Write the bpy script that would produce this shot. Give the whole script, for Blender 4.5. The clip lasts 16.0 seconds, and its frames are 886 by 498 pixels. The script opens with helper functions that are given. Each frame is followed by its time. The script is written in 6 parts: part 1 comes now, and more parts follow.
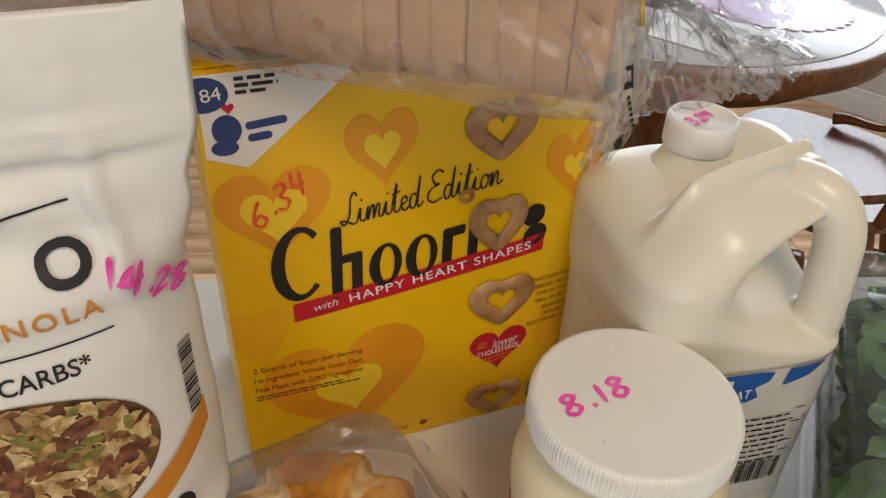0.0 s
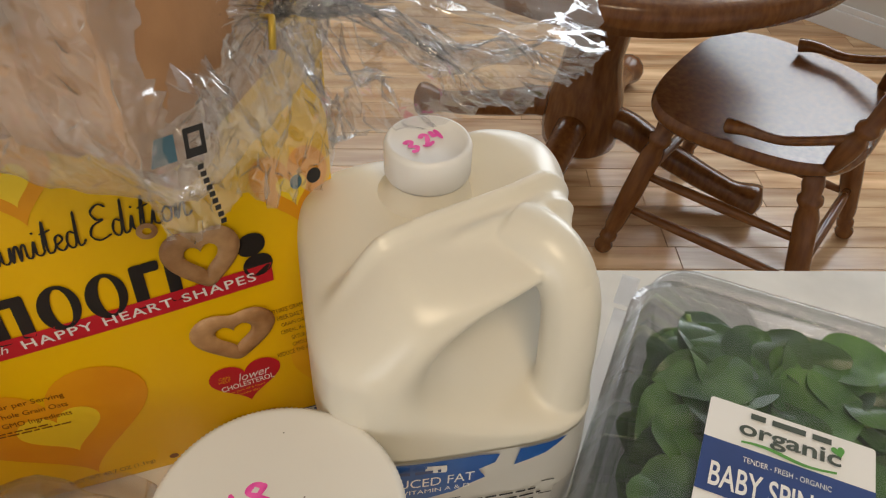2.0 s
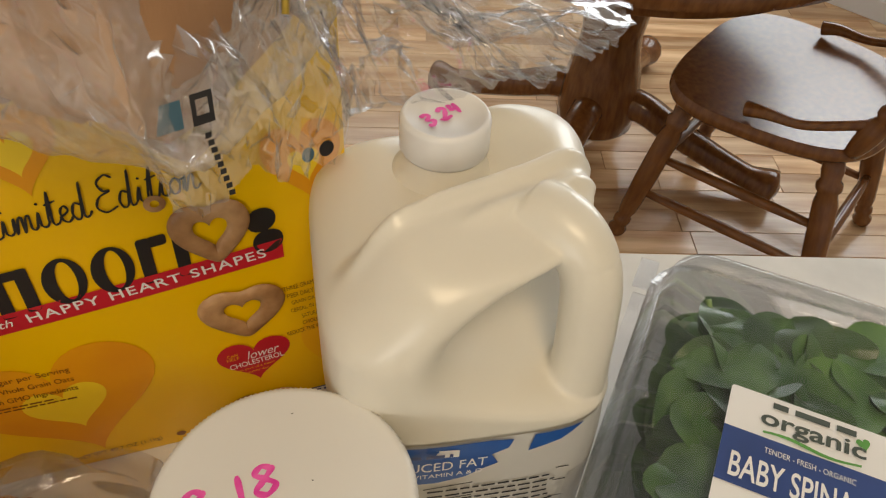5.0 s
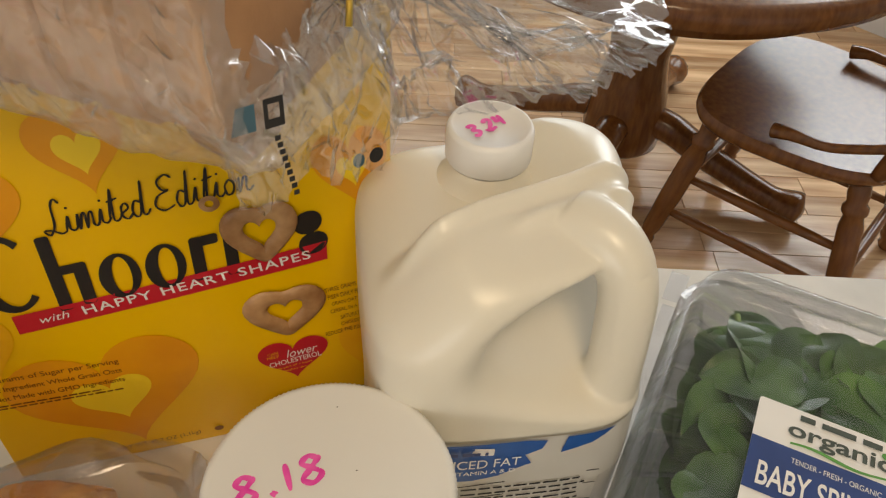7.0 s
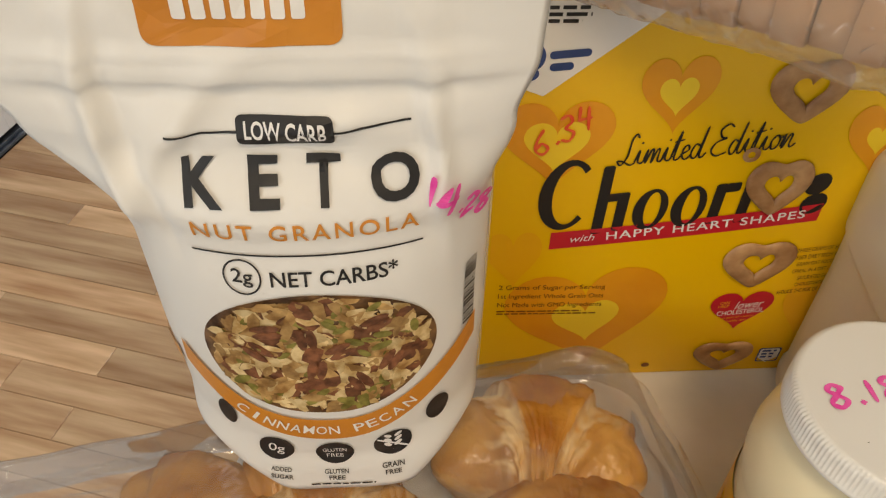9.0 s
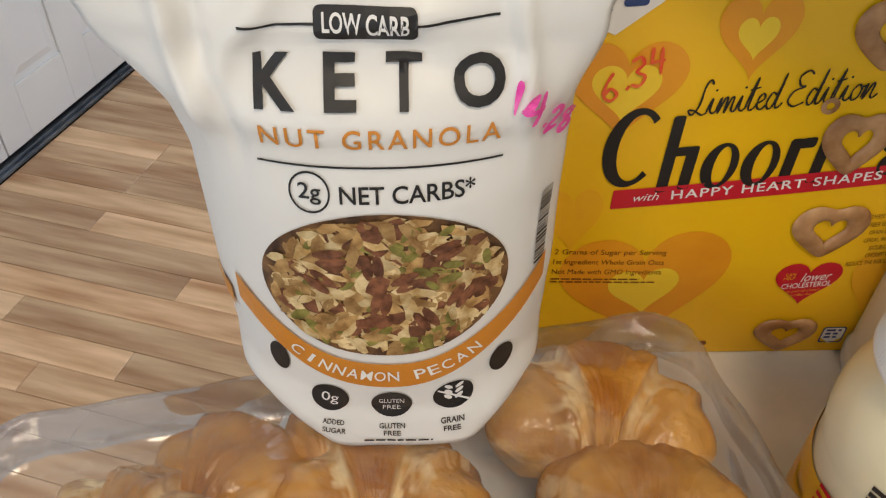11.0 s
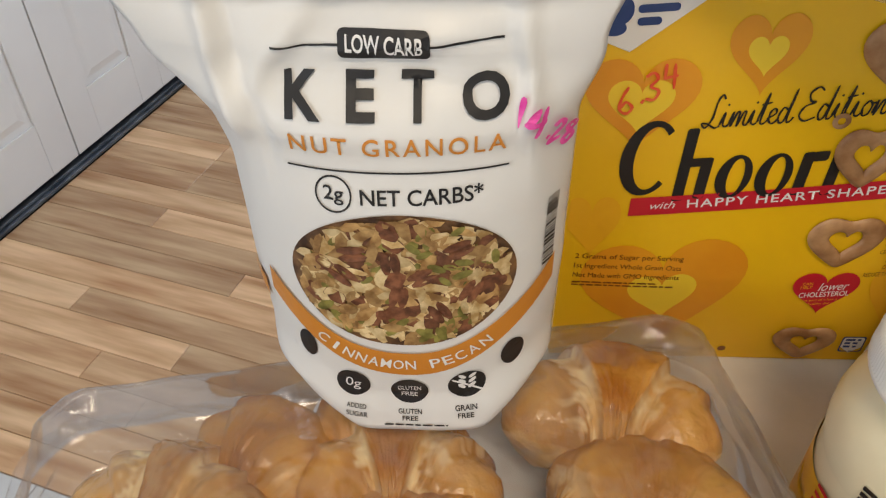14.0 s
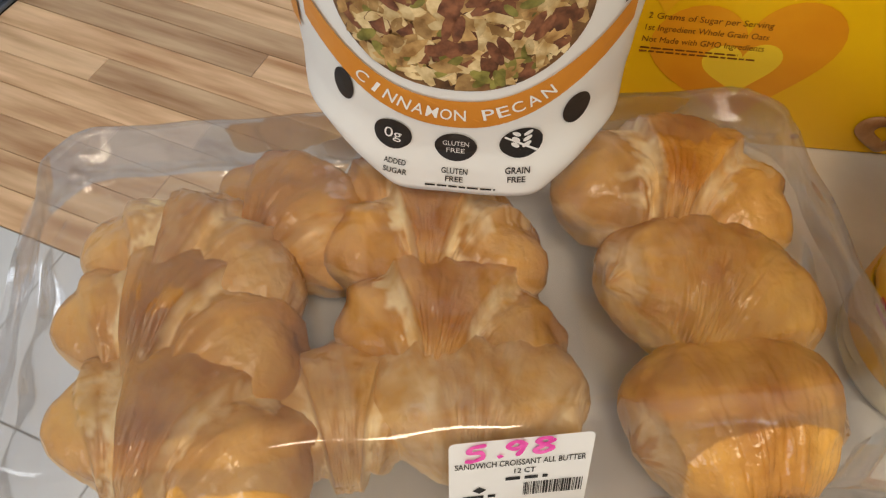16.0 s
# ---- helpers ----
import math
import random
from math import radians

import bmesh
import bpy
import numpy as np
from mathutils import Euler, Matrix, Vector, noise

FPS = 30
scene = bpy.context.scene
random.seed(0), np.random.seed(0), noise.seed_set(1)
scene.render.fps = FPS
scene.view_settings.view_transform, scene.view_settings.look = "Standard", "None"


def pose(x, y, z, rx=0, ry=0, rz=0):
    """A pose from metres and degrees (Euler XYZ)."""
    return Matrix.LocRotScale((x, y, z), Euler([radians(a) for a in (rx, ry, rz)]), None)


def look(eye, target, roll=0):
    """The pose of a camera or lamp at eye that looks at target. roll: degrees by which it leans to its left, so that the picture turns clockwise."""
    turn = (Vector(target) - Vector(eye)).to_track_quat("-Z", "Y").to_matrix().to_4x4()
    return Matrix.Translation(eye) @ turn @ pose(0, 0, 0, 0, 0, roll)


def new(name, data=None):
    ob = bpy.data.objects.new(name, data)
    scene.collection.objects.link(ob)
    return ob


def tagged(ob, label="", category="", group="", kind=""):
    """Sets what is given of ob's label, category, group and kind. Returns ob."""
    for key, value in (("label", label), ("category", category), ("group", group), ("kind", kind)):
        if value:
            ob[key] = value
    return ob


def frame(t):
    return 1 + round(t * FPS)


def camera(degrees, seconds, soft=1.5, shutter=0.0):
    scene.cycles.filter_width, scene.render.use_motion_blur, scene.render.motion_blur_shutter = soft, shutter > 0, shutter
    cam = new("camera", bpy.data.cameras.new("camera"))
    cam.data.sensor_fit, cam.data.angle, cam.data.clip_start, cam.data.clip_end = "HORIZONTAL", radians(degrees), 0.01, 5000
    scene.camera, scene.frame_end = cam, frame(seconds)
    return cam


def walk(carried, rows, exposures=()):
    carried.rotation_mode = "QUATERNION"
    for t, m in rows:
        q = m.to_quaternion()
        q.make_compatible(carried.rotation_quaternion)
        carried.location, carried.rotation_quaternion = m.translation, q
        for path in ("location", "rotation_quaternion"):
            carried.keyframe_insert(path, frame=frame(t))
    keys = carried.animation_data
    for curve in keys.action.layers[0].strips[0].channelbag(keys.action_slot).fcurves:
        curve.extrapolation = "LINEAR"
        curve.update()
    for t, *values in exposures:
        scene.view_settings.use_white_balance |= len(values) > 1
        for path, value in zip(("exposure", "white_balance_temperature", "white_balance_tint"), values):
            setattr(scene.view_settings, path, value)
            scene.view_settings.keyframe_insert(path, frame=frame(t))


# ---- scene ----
cam = camera(58.7, 16.0, 1.2)
METRES, EYE, TILT, LEAN, TURN = 0.7257, 1.335, -33.0, 0.0, -21.0
PATH = [
    (0, (0.019, 0.059, 1.367), (0.613, 1.558, 0.183), 2.4),
    (0.5, (0.037, 0.049, 1.365), (0.612, 1.526, 0.146), 2.2),
    (1, (0.108, 0.054, 1.379), (0.694, 1.47, 0.095), 3.5),
    (1.5, (0.178, 0.086, 1.387), (0.753, 1.468, 0.061), 4.3),
    (2, (0.21, 0.109, 1.379), (0.75, 1.461, 0.008), 3.2),
    (2.5, (0.213, 0.11, 1.376), (0.739, 1.45, -0.013), 3.1),
    (3, (0.215, 0.113, 1.373), (0.737, 1.446, -0.025), 3.3),
    (3.5, (0.216, 0.118, 1.37), (0.729, 1.445, -0.036), 3.4),
    (4, (0.213, 0.12, 1.368), (0.722, 1.447, -0.039), 3.5),
    (6.5, (0.209, 0.111, 1.373), (0.693, 1.456, -0.026), 3.6),
    (7, (0.196, 0.108, 1.376), (0.662, 1.475, -0.008), 3.8),
    (7.5, (0.156, 0.098, 1.385), (0.583, 1.495, 0.019), 3.7),
    (8, (0.087, 0.089, 1.389), (0.418, 1.522, 0.034), 3.3),
    (8.5, (0.016, 0.084, 1.384), (0.199, 1.523, 0.008), 2.2),
    (9, (-0.025, 0.074, 1.381), (0.088, 1.519, 0.003), 1.6),
    (9.5, (-0.044, 0.067, 1.38), (0.043, 1.52, 0.007), 1.0),
    (9.7, (-0.051, 0.065, 1.369), (0.052, 1.535, 0.017), 1.3),
    (11.8, (-0.051, 0.06, 1.329), (0.004, 1.581, 0.031), 2.3),
    (12, (-0.047, 0.056, 1.328), (-0.015, 1.593, 0.048), 1.9),
    (12.5, (-0.049, 0.045, 1.335), (-0.046, 1.598, 0.074), 1.3),
    (13, (-0.046, 0.04, 1.338), (-0.04, 1.575, 0.056), 1.0),
    (13.5, (-0.039, 0.037, 1.346), (-0.061, 1.56, 0.049), 0.5),
    (14, (-0.033, 0.038, 1.352), (-0.087, 1.542, 0.034), -0.3),
    (14.5, (-0.032, 0.035, 1.356), (-0.106, 1.51, 0.006), -0.5),
    (15, (-0.037, 0.026, 1.351), (-0.134, 1.435, -0.065), 0.1),
    (15.5, (-0.044, 0.025, 1.337), (-0.146, 1.32, -0.184), 0.9),
    (16, (-0.047, 0.052, 1.298), (-0.128, 1.188, -0.346), 1.7),
]
walk(cam, [(t, look(eye, target, roll)) for t, eye, target, roll in PATH], [(0.0, -0.16, 6500, 10), (1.2, -0.20, 6300, 10), (2.5, -0.22, 7000, 10), (7.5, -0.18, 7200, 10), (8.3, -0.12, 8000, 10), (9.0, -0.04, 7000, 10), (9.7, 0.0, 6500, 10), (12.0, 0.04, 6100, 10), (14.0, 0.04, 6200, 10), (16.0, 0.13, 6500, 10)])

# ---- world and light ----
RA = -17.5
ROOM = pose(0, 0, 0, 0, 0, RA)
C = 0.905
world = bpy.data.worlds.new("world")
scene.world = world
world.use_nodes = True
wn = world.node_tree.nodes
sky = wn.new("ShaderNodeTexSky")
sky.sky_type = "NISHITA"
sky.sun_disc = False
sky.sun_elevation, sky.sun_rotation = radians(48), radians(20)
wn["Background"].inputs["Strength"].default_value = 0.08
world.node_tree.links.new(sky.outputs["Color"], wn["Background"].inputs["Color"])


def area_lamp(name, m, sx, sy, watts, colour):
    d = bpy.data.lights.new(name, "AREA")
    d.shape, d.size, d.size_y, d.energy, d.color = "RECTANGLE", sx, sy, watts, colour
    ob = new(name, d)
    ob.matrix_world = m
    return ob


# daylight in two window openings, an added kitchen fill, and the warm kitchen ceiling lamp
area_lamp("window_light", ROOM @ pose(0.55, 3.25, 1.45, 90, 0, 180) @ pose(0, 0, 0, 180, 0, 0) @ pose(0, 0, 0, 180, 0, 0), 1.5, 1.3, 20, (0.84, 0.92, 1.0))
area_lamp("window_light_nook", ROOM @ pose(1.375, 3.28, 0, 0, 0, -45) @ pose(0.725, -0.012, 1.475, -90, 0, 0), 1.1, 1.2, 28, (0.84, 0.92, 1.0))
# soft fill from the kitchen side, added to light the fronts of the goods
area_lamp("kitchen_fill_light", ROOM @ pose(-1.0, -2.35, 1.5, 90, 0, 0), 1.2, 1.0, 17, (0.92, 0.96, 1.0))
area_lamp("ceiling_light", ROOM @ pose(0.3, -0.5, 2.40, 0, 0, 0), 0.5, 0.5, 13, (1.0, 0.80, 0.55))


# ---- materials ----
def mat(name, base, rough=0.5, metal=0.0, **kw):
    m = bpy.data.materials.new(name)
    m.use_nodes = True
    b = m.node_tree.nodes["Principled BSDF"]
    b.inputs["Base Color"].default_value = (*base, 1)
    b.inputs["Roughness"].default_value = rough
    b.inputs["Metallic"].default_value = metal
    for k, v in kw.items():
        b.inputs[k.replace("_", " ")].default_value = v
    return m


def nodes_of(m):
    nt = m.node_tree
    return nt.nodes, nt.links, nt.nodes["Principled BSDF"]


def mottle(m, c1, c2, scale, detail=4.0, bump=0.0, bscale=None, stretch=None, contrast=(0.35, 0.65), object_random=0.0, island=0.0):
    """Two colours mixed by noise, with a fine bump; object_random varies the brightness from piece to piece."""
    n, l, b = nodes_of(m)
    tc = n.new("ShaderNodeTexCoord")
    vec = tc.outputs["Object"]
    if stretch:
        mp = n.new("ShaderNodeMapping")
        mp.inputs["Scale"].default_value = stretch
        l.new(vec, mp.inputs["Vector"])
        vec = mp.outputs["Vector"]
        if object_random:
            oi = n.new("ShaderNodeObjectInfo")
            mul = n.new("ShaderNodeMath")
            mul.operation = "MULTIPLY"
            mul.inputs[1].default_value = 40.0
            l.new(oi.outputs["Random"], mul.inputs[0])
            cx = n.new("ShaderNodeCombineXYZ")
            for i in range(3):
                l.new(mul.outputs[0], cx.inputs[i])
            l.new(cx.outputs[0], mp.inputs["Location"])
    nz = n.new("ShaderNodeTexNoise")
    nz.inputs["Scale"].default_value = scale
    nz.inputs["Detail"].default_value = detail
    l.new(vec, nz.inputs["Vector"])
    rp = n.new("ShaderNodeValToRGB")
    rp.color_ramp.elements[0].position, rp.color_ramp.elements[1].position = contrast
    rp.color_ramp.elements[0].color, rp.color_ramp.elements[1].color = (*c1, 1), (*c2, 1)
    l.new(nz.outputs["Fac"], rp.inputs["Fac"])
    col = rp.outputs["Color"]
    if object_random or island:
        if island:
            src = n.new("ShaderNodeNewGeometry").outputs["Random Per Island"]
        else:
            src = n.new("ShaderNodeObjectInfo").outputs["Random"]
        mr = n.new("ShaderNodeMapRange")
        a = object_random or island
        mr.inputs["To Min"].default_value, mr.inputs["To Max"].default_value = 1 - a, 1 + a * 0.6
        l.new(src, mr.inputs["Value"])
        hv = n.new("ShaderNodeHueSaturation")
        l.new(mr.outputs["Result"], hv.inputs["Value"])
        l.new(col, hv.inputs["Color"])
        col = hv.outputs["Color"]
    l.new(col, b.inputs["Base Color"])
    if bump:
        n2 = n.new("ShaderNodeTexNoise")
        n2.inputs["Scale"].default_value = bscale or scale * 4
        n2.inputs["Detail"].default_value = 3
        l.new(vec, n2.inputs["Vector"])
        bp = n.new("ShaderNodeBump")
        bp.inputs["Strength"].default_value = bump
        bp.inputs["Distance"].default_value = 0.002
        l.new(n2.outputs["Fac"], bp.inputs["Height"])
        l.new(bp.outputs["Normal"], b.inputs["Normal"])
    return m


def film_mat(name, tint=(0.97, 0.97, 0.98), haze=0.06, gloss=0.10, rough=0.08, bump=0.0, bscale=60, haze_col=(0.85, 0.86, 0.9), mirror=0.5):
    """Thin clear plastic: light goes straight through, with gloss and a little milky haze."""
    m = bpy.data.materials.new(name)
    m.use_nodes = True
    n, l = m.node_tree.nodes, m.node_tree.links
    n.remove(n["Principled BSDF"])
    tr = n.new("ShaderNodeBsdfTransparent")
    tr.inputs["Color"].default_value = (*tint, 1)
    df = n.new("ShaderNodeBsdfDiffuse")
    df.inputs["Color"].default_value = (*haze_col, 1)
    gl = n.new("ShaderNodeBsdfGlossy")
    gl.inputs["Roughness"].default_value = rough
    fr = n.new("ShaderNodeFresnel")
    fr.inputs["IOR"].default_value = 1.45
    ad = n.new("ShaderNodeMath")
    ad.operation = "MULTIPLY_ADD"
    ad.inputs[1].default_value, ad.inputs[2].default_value = mirror, gloss
    ad.use_clamp = True
    l.new(fr.outputs[0], ad.inputs[0])
    m1, m2 = n.new("ShaderNodeMixShader"), n.new("ShaderNodeMixShader")
    m1.inputs[0].default_value = haze
    l.new(tr.outputs[0], m1.inputs[1])
    l.new(df.outputs[0], m1.inputs[2])
    l.new(ad.outputs[0], m2.inputs[0])
    l.new(m1.outputs[0], m2.inputs[1])
    l.new(gl.outputs[0], m2.inputs[2])
    if bump:
        tc, nz, bp = n.new("ShaderNodeTexCoord"), n.new("ShaderNodeTexNoise"), n.new("ShaderNodeBump")
        nz.inputs["Scale"].default_value = bscale
        nz.inputs["Detail"].default_value = 3
        bp.inputs["Strength"].default_value = bump
        bp.inputs["Distance"].default_value = 0.004
        l.new(tc.outputs["Object"], nz.inputs["Vector"])
        l.new(nz.outputs["Fac"], bp.inputs["Height"])
        for s in (df, gl, fr):
            l.new(bp.outputs["Normal"], s.inputs["Normal"])
    l.new(m2.outputs[0], n["Material Output"].inputs["Surface"])
    return m


M = {}
M["plank"] = mottle(mat("plank", (0.5, 0.32, 0.17), 0.20), (0.46, 0.235, 0.105), (0.86, 0.59, 0.345), 2.6, 8, 0.05, 30, (1.0, 9, 4), (0.30, 0.66), 0.27)
M["tile"] = mottle(mat("tile", (0.72, 0.72, 0.72), 0.25), (0.66, 0.67, 0.68), (0.78, 0.78, 0.77), 5, 3, 0.03, 40, object_random=0.04)
M["grout"] = mottle(mat("grout", (0.35, 0.34, 0.33), 0.9), (0.28, 0.27, 0.26), (0.42, 0.41, 0.4), 60, 3, 0.2)
M["subfloor"] = mottle(mat("subfloor", (0.06, 0.035, 0.02), 0.8), (0.05, 0.03, 0.015), (0.08, 0.05, 0.03), 20)
M["wall"] = mottle(mat("wall", (0.62, 0.60, 0.57), 0.85), (0.60, 0.58, 0.55), (0.66, 0.64, 0.61), 4, 3, 0.05, 180)
M["ceil"] = mottle(mat("ceiling_paint", (0.82, 0.82, 0.80), 0.9), (0.80, 0.80, 0.78), (0.84, 0.84, 0.82), 6, 3, 0.15, 90)
M["white_paint"] = mottle(mat("white_paint", (0.80, 0.80, 0.80), 0.38), (0.78, 0.78, 0.79), (0.83, 0.83, 0.83), 3, 3, 0.03, 120)
M["track"] = mottle(mat("dark_track", (0.10, 0.12, 0.15), 0.35, 0.7), (0.08, 0.095, 0.12), (0.16, 0.18, 0.21), 12, 4)
M["counter"] = mottle(mat("counter_stone", (0.74, 0.73, 0.71), 0.22), (0.66, 0.655, 0.64), (0.80, 0.79, 0.77), 14, 6, 0.02, 90, contrast=(0.3, 0.6))
M["oak"] = mottle(mat("oak", (0.25, 0.11, 0.04), 0.20), (0.115, 0.040, 0.011), (0.235, 0.090, 0.025), 9, 5, 0.015, 40, (9, 9, 1.6), (0.25, 0.75))
M["table_top"] = mottle(mat("table_top", (0.62, 0.62, 0.64), 0.12), (0.58, 0.58, 0.60), (0.68, 0.67, 0.68), 8, 4, 0.02)
M["doily"] = mottle(mat("lavender_vinyl", (0.62, 0.45, 0.70), 0.35), (0.56, 0.40, 0.66), (0.70, 0.54, 0.78), 9, 3)
M["doily_rim"] = mat("pink_rim", (0.62, 0.22, 0.42), 0.4)
M["box_yellow"] = mottle(mat("box_yellow", (0.86, 0.52, 0.005), 0.30), (0.82, 0.475, 0.004), (0.90, 0.555, 0.006), 3.5, 3, 0.02, 40, contrast=(0.25, 0.75))
M["print_orange"] = mottle(mat("print_orange", (0.80, 0.33, 0.01), 0.32), (0.74, 0.29, 0.008), (0.84, 0.37, 0.012), 14, 3)
M["print_amber"] = mottle(mat("print_amber", (0.86, 0.45, 0.01), 0.32), (0.82, 0.41, 0.008), (0.88, 0.49, 0.012), 14, 3)
M["print_light"] = mat("print_light_yellow", (0.90, 0.64, 0.03), 0.32)
M["ink"] = mat("black_ink", (0.012, 0.011, 0.012), 0.5)
M["brown_ink"] = mat("brown_ink", (0.20, 0.065, 0.005), 0.4)
M["white_ink"] = mat("white_print", (0.82, 0.81, 0.80), 0.35)
M["red"] = mottle(mat("red_print", (0.55, 0.012, 0.03), 0.33), (0.50, 0.01, 0.025), (0.60, 0.016, 0.035), 20)
M["navy"] = mottle(mat("navy_print", (0.02, 0.05, 0.20), 0.33), (0.017, 0.045, 0.18), (0.024, 0.06, 0.23), 20)
M["blue"] = mottle(mat("blue_print", (0.015, 0.09, 0.36), 0.33), (0.012, 0.075, 0.32), (0.02, 0.11, 0.40), 30)
M["oat_ring"] = mottle(mat("oat_ring_print", (0.42, 0.22, 0.09), 0.45), (0.27, 0.125, 0.045), (0.55, 0.33, 0.16), 45, 5, 0.2, 200)
M["pink_marker"] = mottle(mat("pink_marker", (0.85, 0.06, 0.42), 0.35), (0.78, 0.04, 0.38), (0.92, 0.14, 0.52), 120, 2)
M["red_marker"] = mottle(mat("red_marker", (0.80, 0.07, 0.02), 0.4), (0.76, 0.05, 0.015), (0.85, 0.16, 0.04), 100, 2)
M["pouch"] = mottle(mat("pouch_film", (0.76, 0.755, 0.74), 0.42), (0.74, 0.735, 0.72), (0.79, 0.785, 0.77), 5, 3, 0.10, 35)
M["pouch_band"] = mottle(mat("pouch_band", (0.62, 0.24, 0.025), 0.42), (0.58, 0.215, 0.02), (0.66, 0.265, 0.03), 25)
M["orange_ink"] = mat("orange_ink", (0.66, 0.26, 0.035), 0.4)
M["lid_white"] = mottle(mat("white_lid", (0.78, 0.775, 0.755), 0.33, Subsurface_Weight=0.0), (0.765, 0.76, 0.74), (0.80, 0.795, 0.775), 8, 3, 0.04, 160)
M["mayo"] = mottle(mat("mayonnaise", (0.80, 0.72, 0.50), 0.25), (0.77, 0.69, 0.46), (0.83, 0.76, 0.55), 10, 3)
M["jar_yellow"] = mottle(mat("jar_label_yellow", (0.85, 0.50, 0.02), 0.35), (0.82, 0.46, 0.015), (0.88, 0.54, 0.03), 12)
M["jug"] = mottle(mat("milk_jug", (0.76, 0.72, 0.63), 0.30), (0.74, 0.70, 0.60), (0.78, 0.74, 0.65), 5, 3, 0.06, 45)
M["cap"] = mottle(mat("jug_cap", (0.80, 0.79, 0.77), 0.35), (0.78, 0.77, 0.75), (0.82, 0.81, 0.80), 12)
M["label_grey"] = mottle(mat("label_paper", (0.60, 0.585, 0.55), 0.4), (0.57, 0.555, 0.52), (0.64, 0.625, 0.59), 12)
M["film"] = film_mat("bread_bag_film", haze=0.20, gloss=0.02, rough=0.14, bump=0.25, bscale=45, mirror=0.22, haze_col=(0.86, 0.76, 0.64))
M["tail_film"] = film_mat("bag_tail_film", haze=0.09, gloss=0.025, rough=0.10, bump=0.25, bscale=60, mirror=0.28)
M["clam"] = film_mat("clear_clamshell", haze=0.012, gloss=0.03, rough=0.04)
M["tray"] = film_mat("clear_tray", haze=0.028, gloss=0.06, rough=0.06, bump=0.2, bscale=20, haze_col=(0.84, 0.78, 0.75))
M["crumb"] = mottle(mat("bread_crust", (0.48, 0.25, 0.10), 0.75), (0.36, 0.175, 0.080), (0.52, 0.285, 0.140), 14, 5, 0.25, 140, island=0.06)
def crust_mat():
    """Egg-washed pastry: brown where the layers are baked, pale and matt where the dough is torn open."""
    m = mottle(mat("croissant_crust", (0.5, 0.25, 0.08), 0.33), (0.38, 0.135, 0.017), (0.86, 0.48, 0.105), 21, 10, 1.0, 120, contrast=(0.30, 0.68), object_random=0.16)
    n, l, b = nodes_of(m)
    brown = b.inputs["Base Color"].links[0].from_socket
    tc, nz, rp = n.new("ShaderNodeTexCoord"), n.new("ShaderNodeTexNoise"), n.new("ShaderNodeValToRGB")
    nz.inputs["Scale"].default_value, nz.inputs["Detail"].default_value = 70, 8
    rp.color_ramp.elements[0].position, rp.color_ramp.elements[1].position = 0.32, 0.66
    rp.color_ramp.elements[0].color, rp.color_ramp.elements[1].color = (0.72, 0.43, 0.13, 1), (0.97, 0.80, 0.47, 1)
    l.new(tc.outputs["Object"], nz.inputs["Vector"])
    l.new(nz.outputs["Fac"], rp.inputs["Fac"])
    at, mx, mr = n.new("ShaderNodeAttribute"), n.new("ShaderNodeMixRGB"), n.new("ShaderNodeMapRange")
    at.attribute_name = "pale"
    l.new(at.outputs["Fac"], mx.inputs["Fac"])
    l.new(brown, mx.inputs["Color1"])
    l.new(rp.outputs["Color"], mx.inputs["Color2"])
    l.new(mx.outputs["Color"], b.inputs["Base Color"])
    mr.inputs["To Min"].default_value, mr.inputs["To Max"].default_value = 0.22, 0.55
    l.new(at.outputs["Fac"], mr.inputs["Value"])
    l.new(mr.outputs["Result"], b.inputs["Roughness"])
    return m


M["crois"] = crust_mat()
M["leaf"] = mottle(mat("spinach_leaf", (0.07, 0.19, 0.04), 0.36), (0.026, 0.085, 0.015), (0.095, 0.205, 0.040), 34, 5, 0.45, 110, island=0.5)
M["stem"] = mottle(mat("spinach_stem", (0.22, 0.34, 0.09), 0.4), (0.18, 0.30, 0.07), (0.28, 0.40, 0.13), 50, 3, 0.1)
M["gold"] = mat("gold_tie", (0.55, 0.38, 0.06), 0.35, 0.4)
M["purple"] = mat("purple_print", (0.16, 0.02, 0.07), 0.4)
M["green"] = mat("green_print", (0.10, 0.32, 0.06), 0.4)
M["teal"] = mat("teal_print", (0.05, 0.12, 0.17), 0.4)
M["glass"] = film_mat("window_glass", haze=0.0, gloss=0.02, rough=0.0)
M["lawn"] = mottle(mat("lawn", (0.06, 0.11, 0.03), 0.9), (0.04, 0.08, 0.02), (0.08, 0.14, 0.04), 3)
M["paper"] = mottle(mat("paper", (0.75, 0.74, 0.71), 0.8), (0.73, 0.72, 0.69), (0.78, 0.77, 0.74), 9)
M["brown_bag"] = mottle(mat("brown_bag", (0.35, 0.22, 0.13), 0.8), (0.30, 0.18, 0.10), (0.42, 0.28, 0.18), 15, 4, 0.3)
M["lamp_glow"] = mat("lamp_diffuser", (0.9, 0.9, 0.88), 0.5, Emission_Color=(1.0, 0.8, 0.55, 1), Emission_Strength=4.0)


# ---- mesh helpers ----
def part(name, bm, material, parent=None, label="", smooth=True, m=None):
    """Links a bmesh as one mesh object under a thing or a part."""
    me = bpy.data.meshes.new(name)
    bm.to_mesh(me)
    bm.free()
    if smooth:
        me.polygons.foreach_set("use_smooth", [True] * len(me.polygons))
    me.materials.append(M[material] if isinstance(material, str) else material)
    ob = new(name, me)
    if parent is not None:
        ob.parent = parent
    if m is not None:
        ob.matrix_basis = m
    if label:
        tagged(ob, label)
    return ob


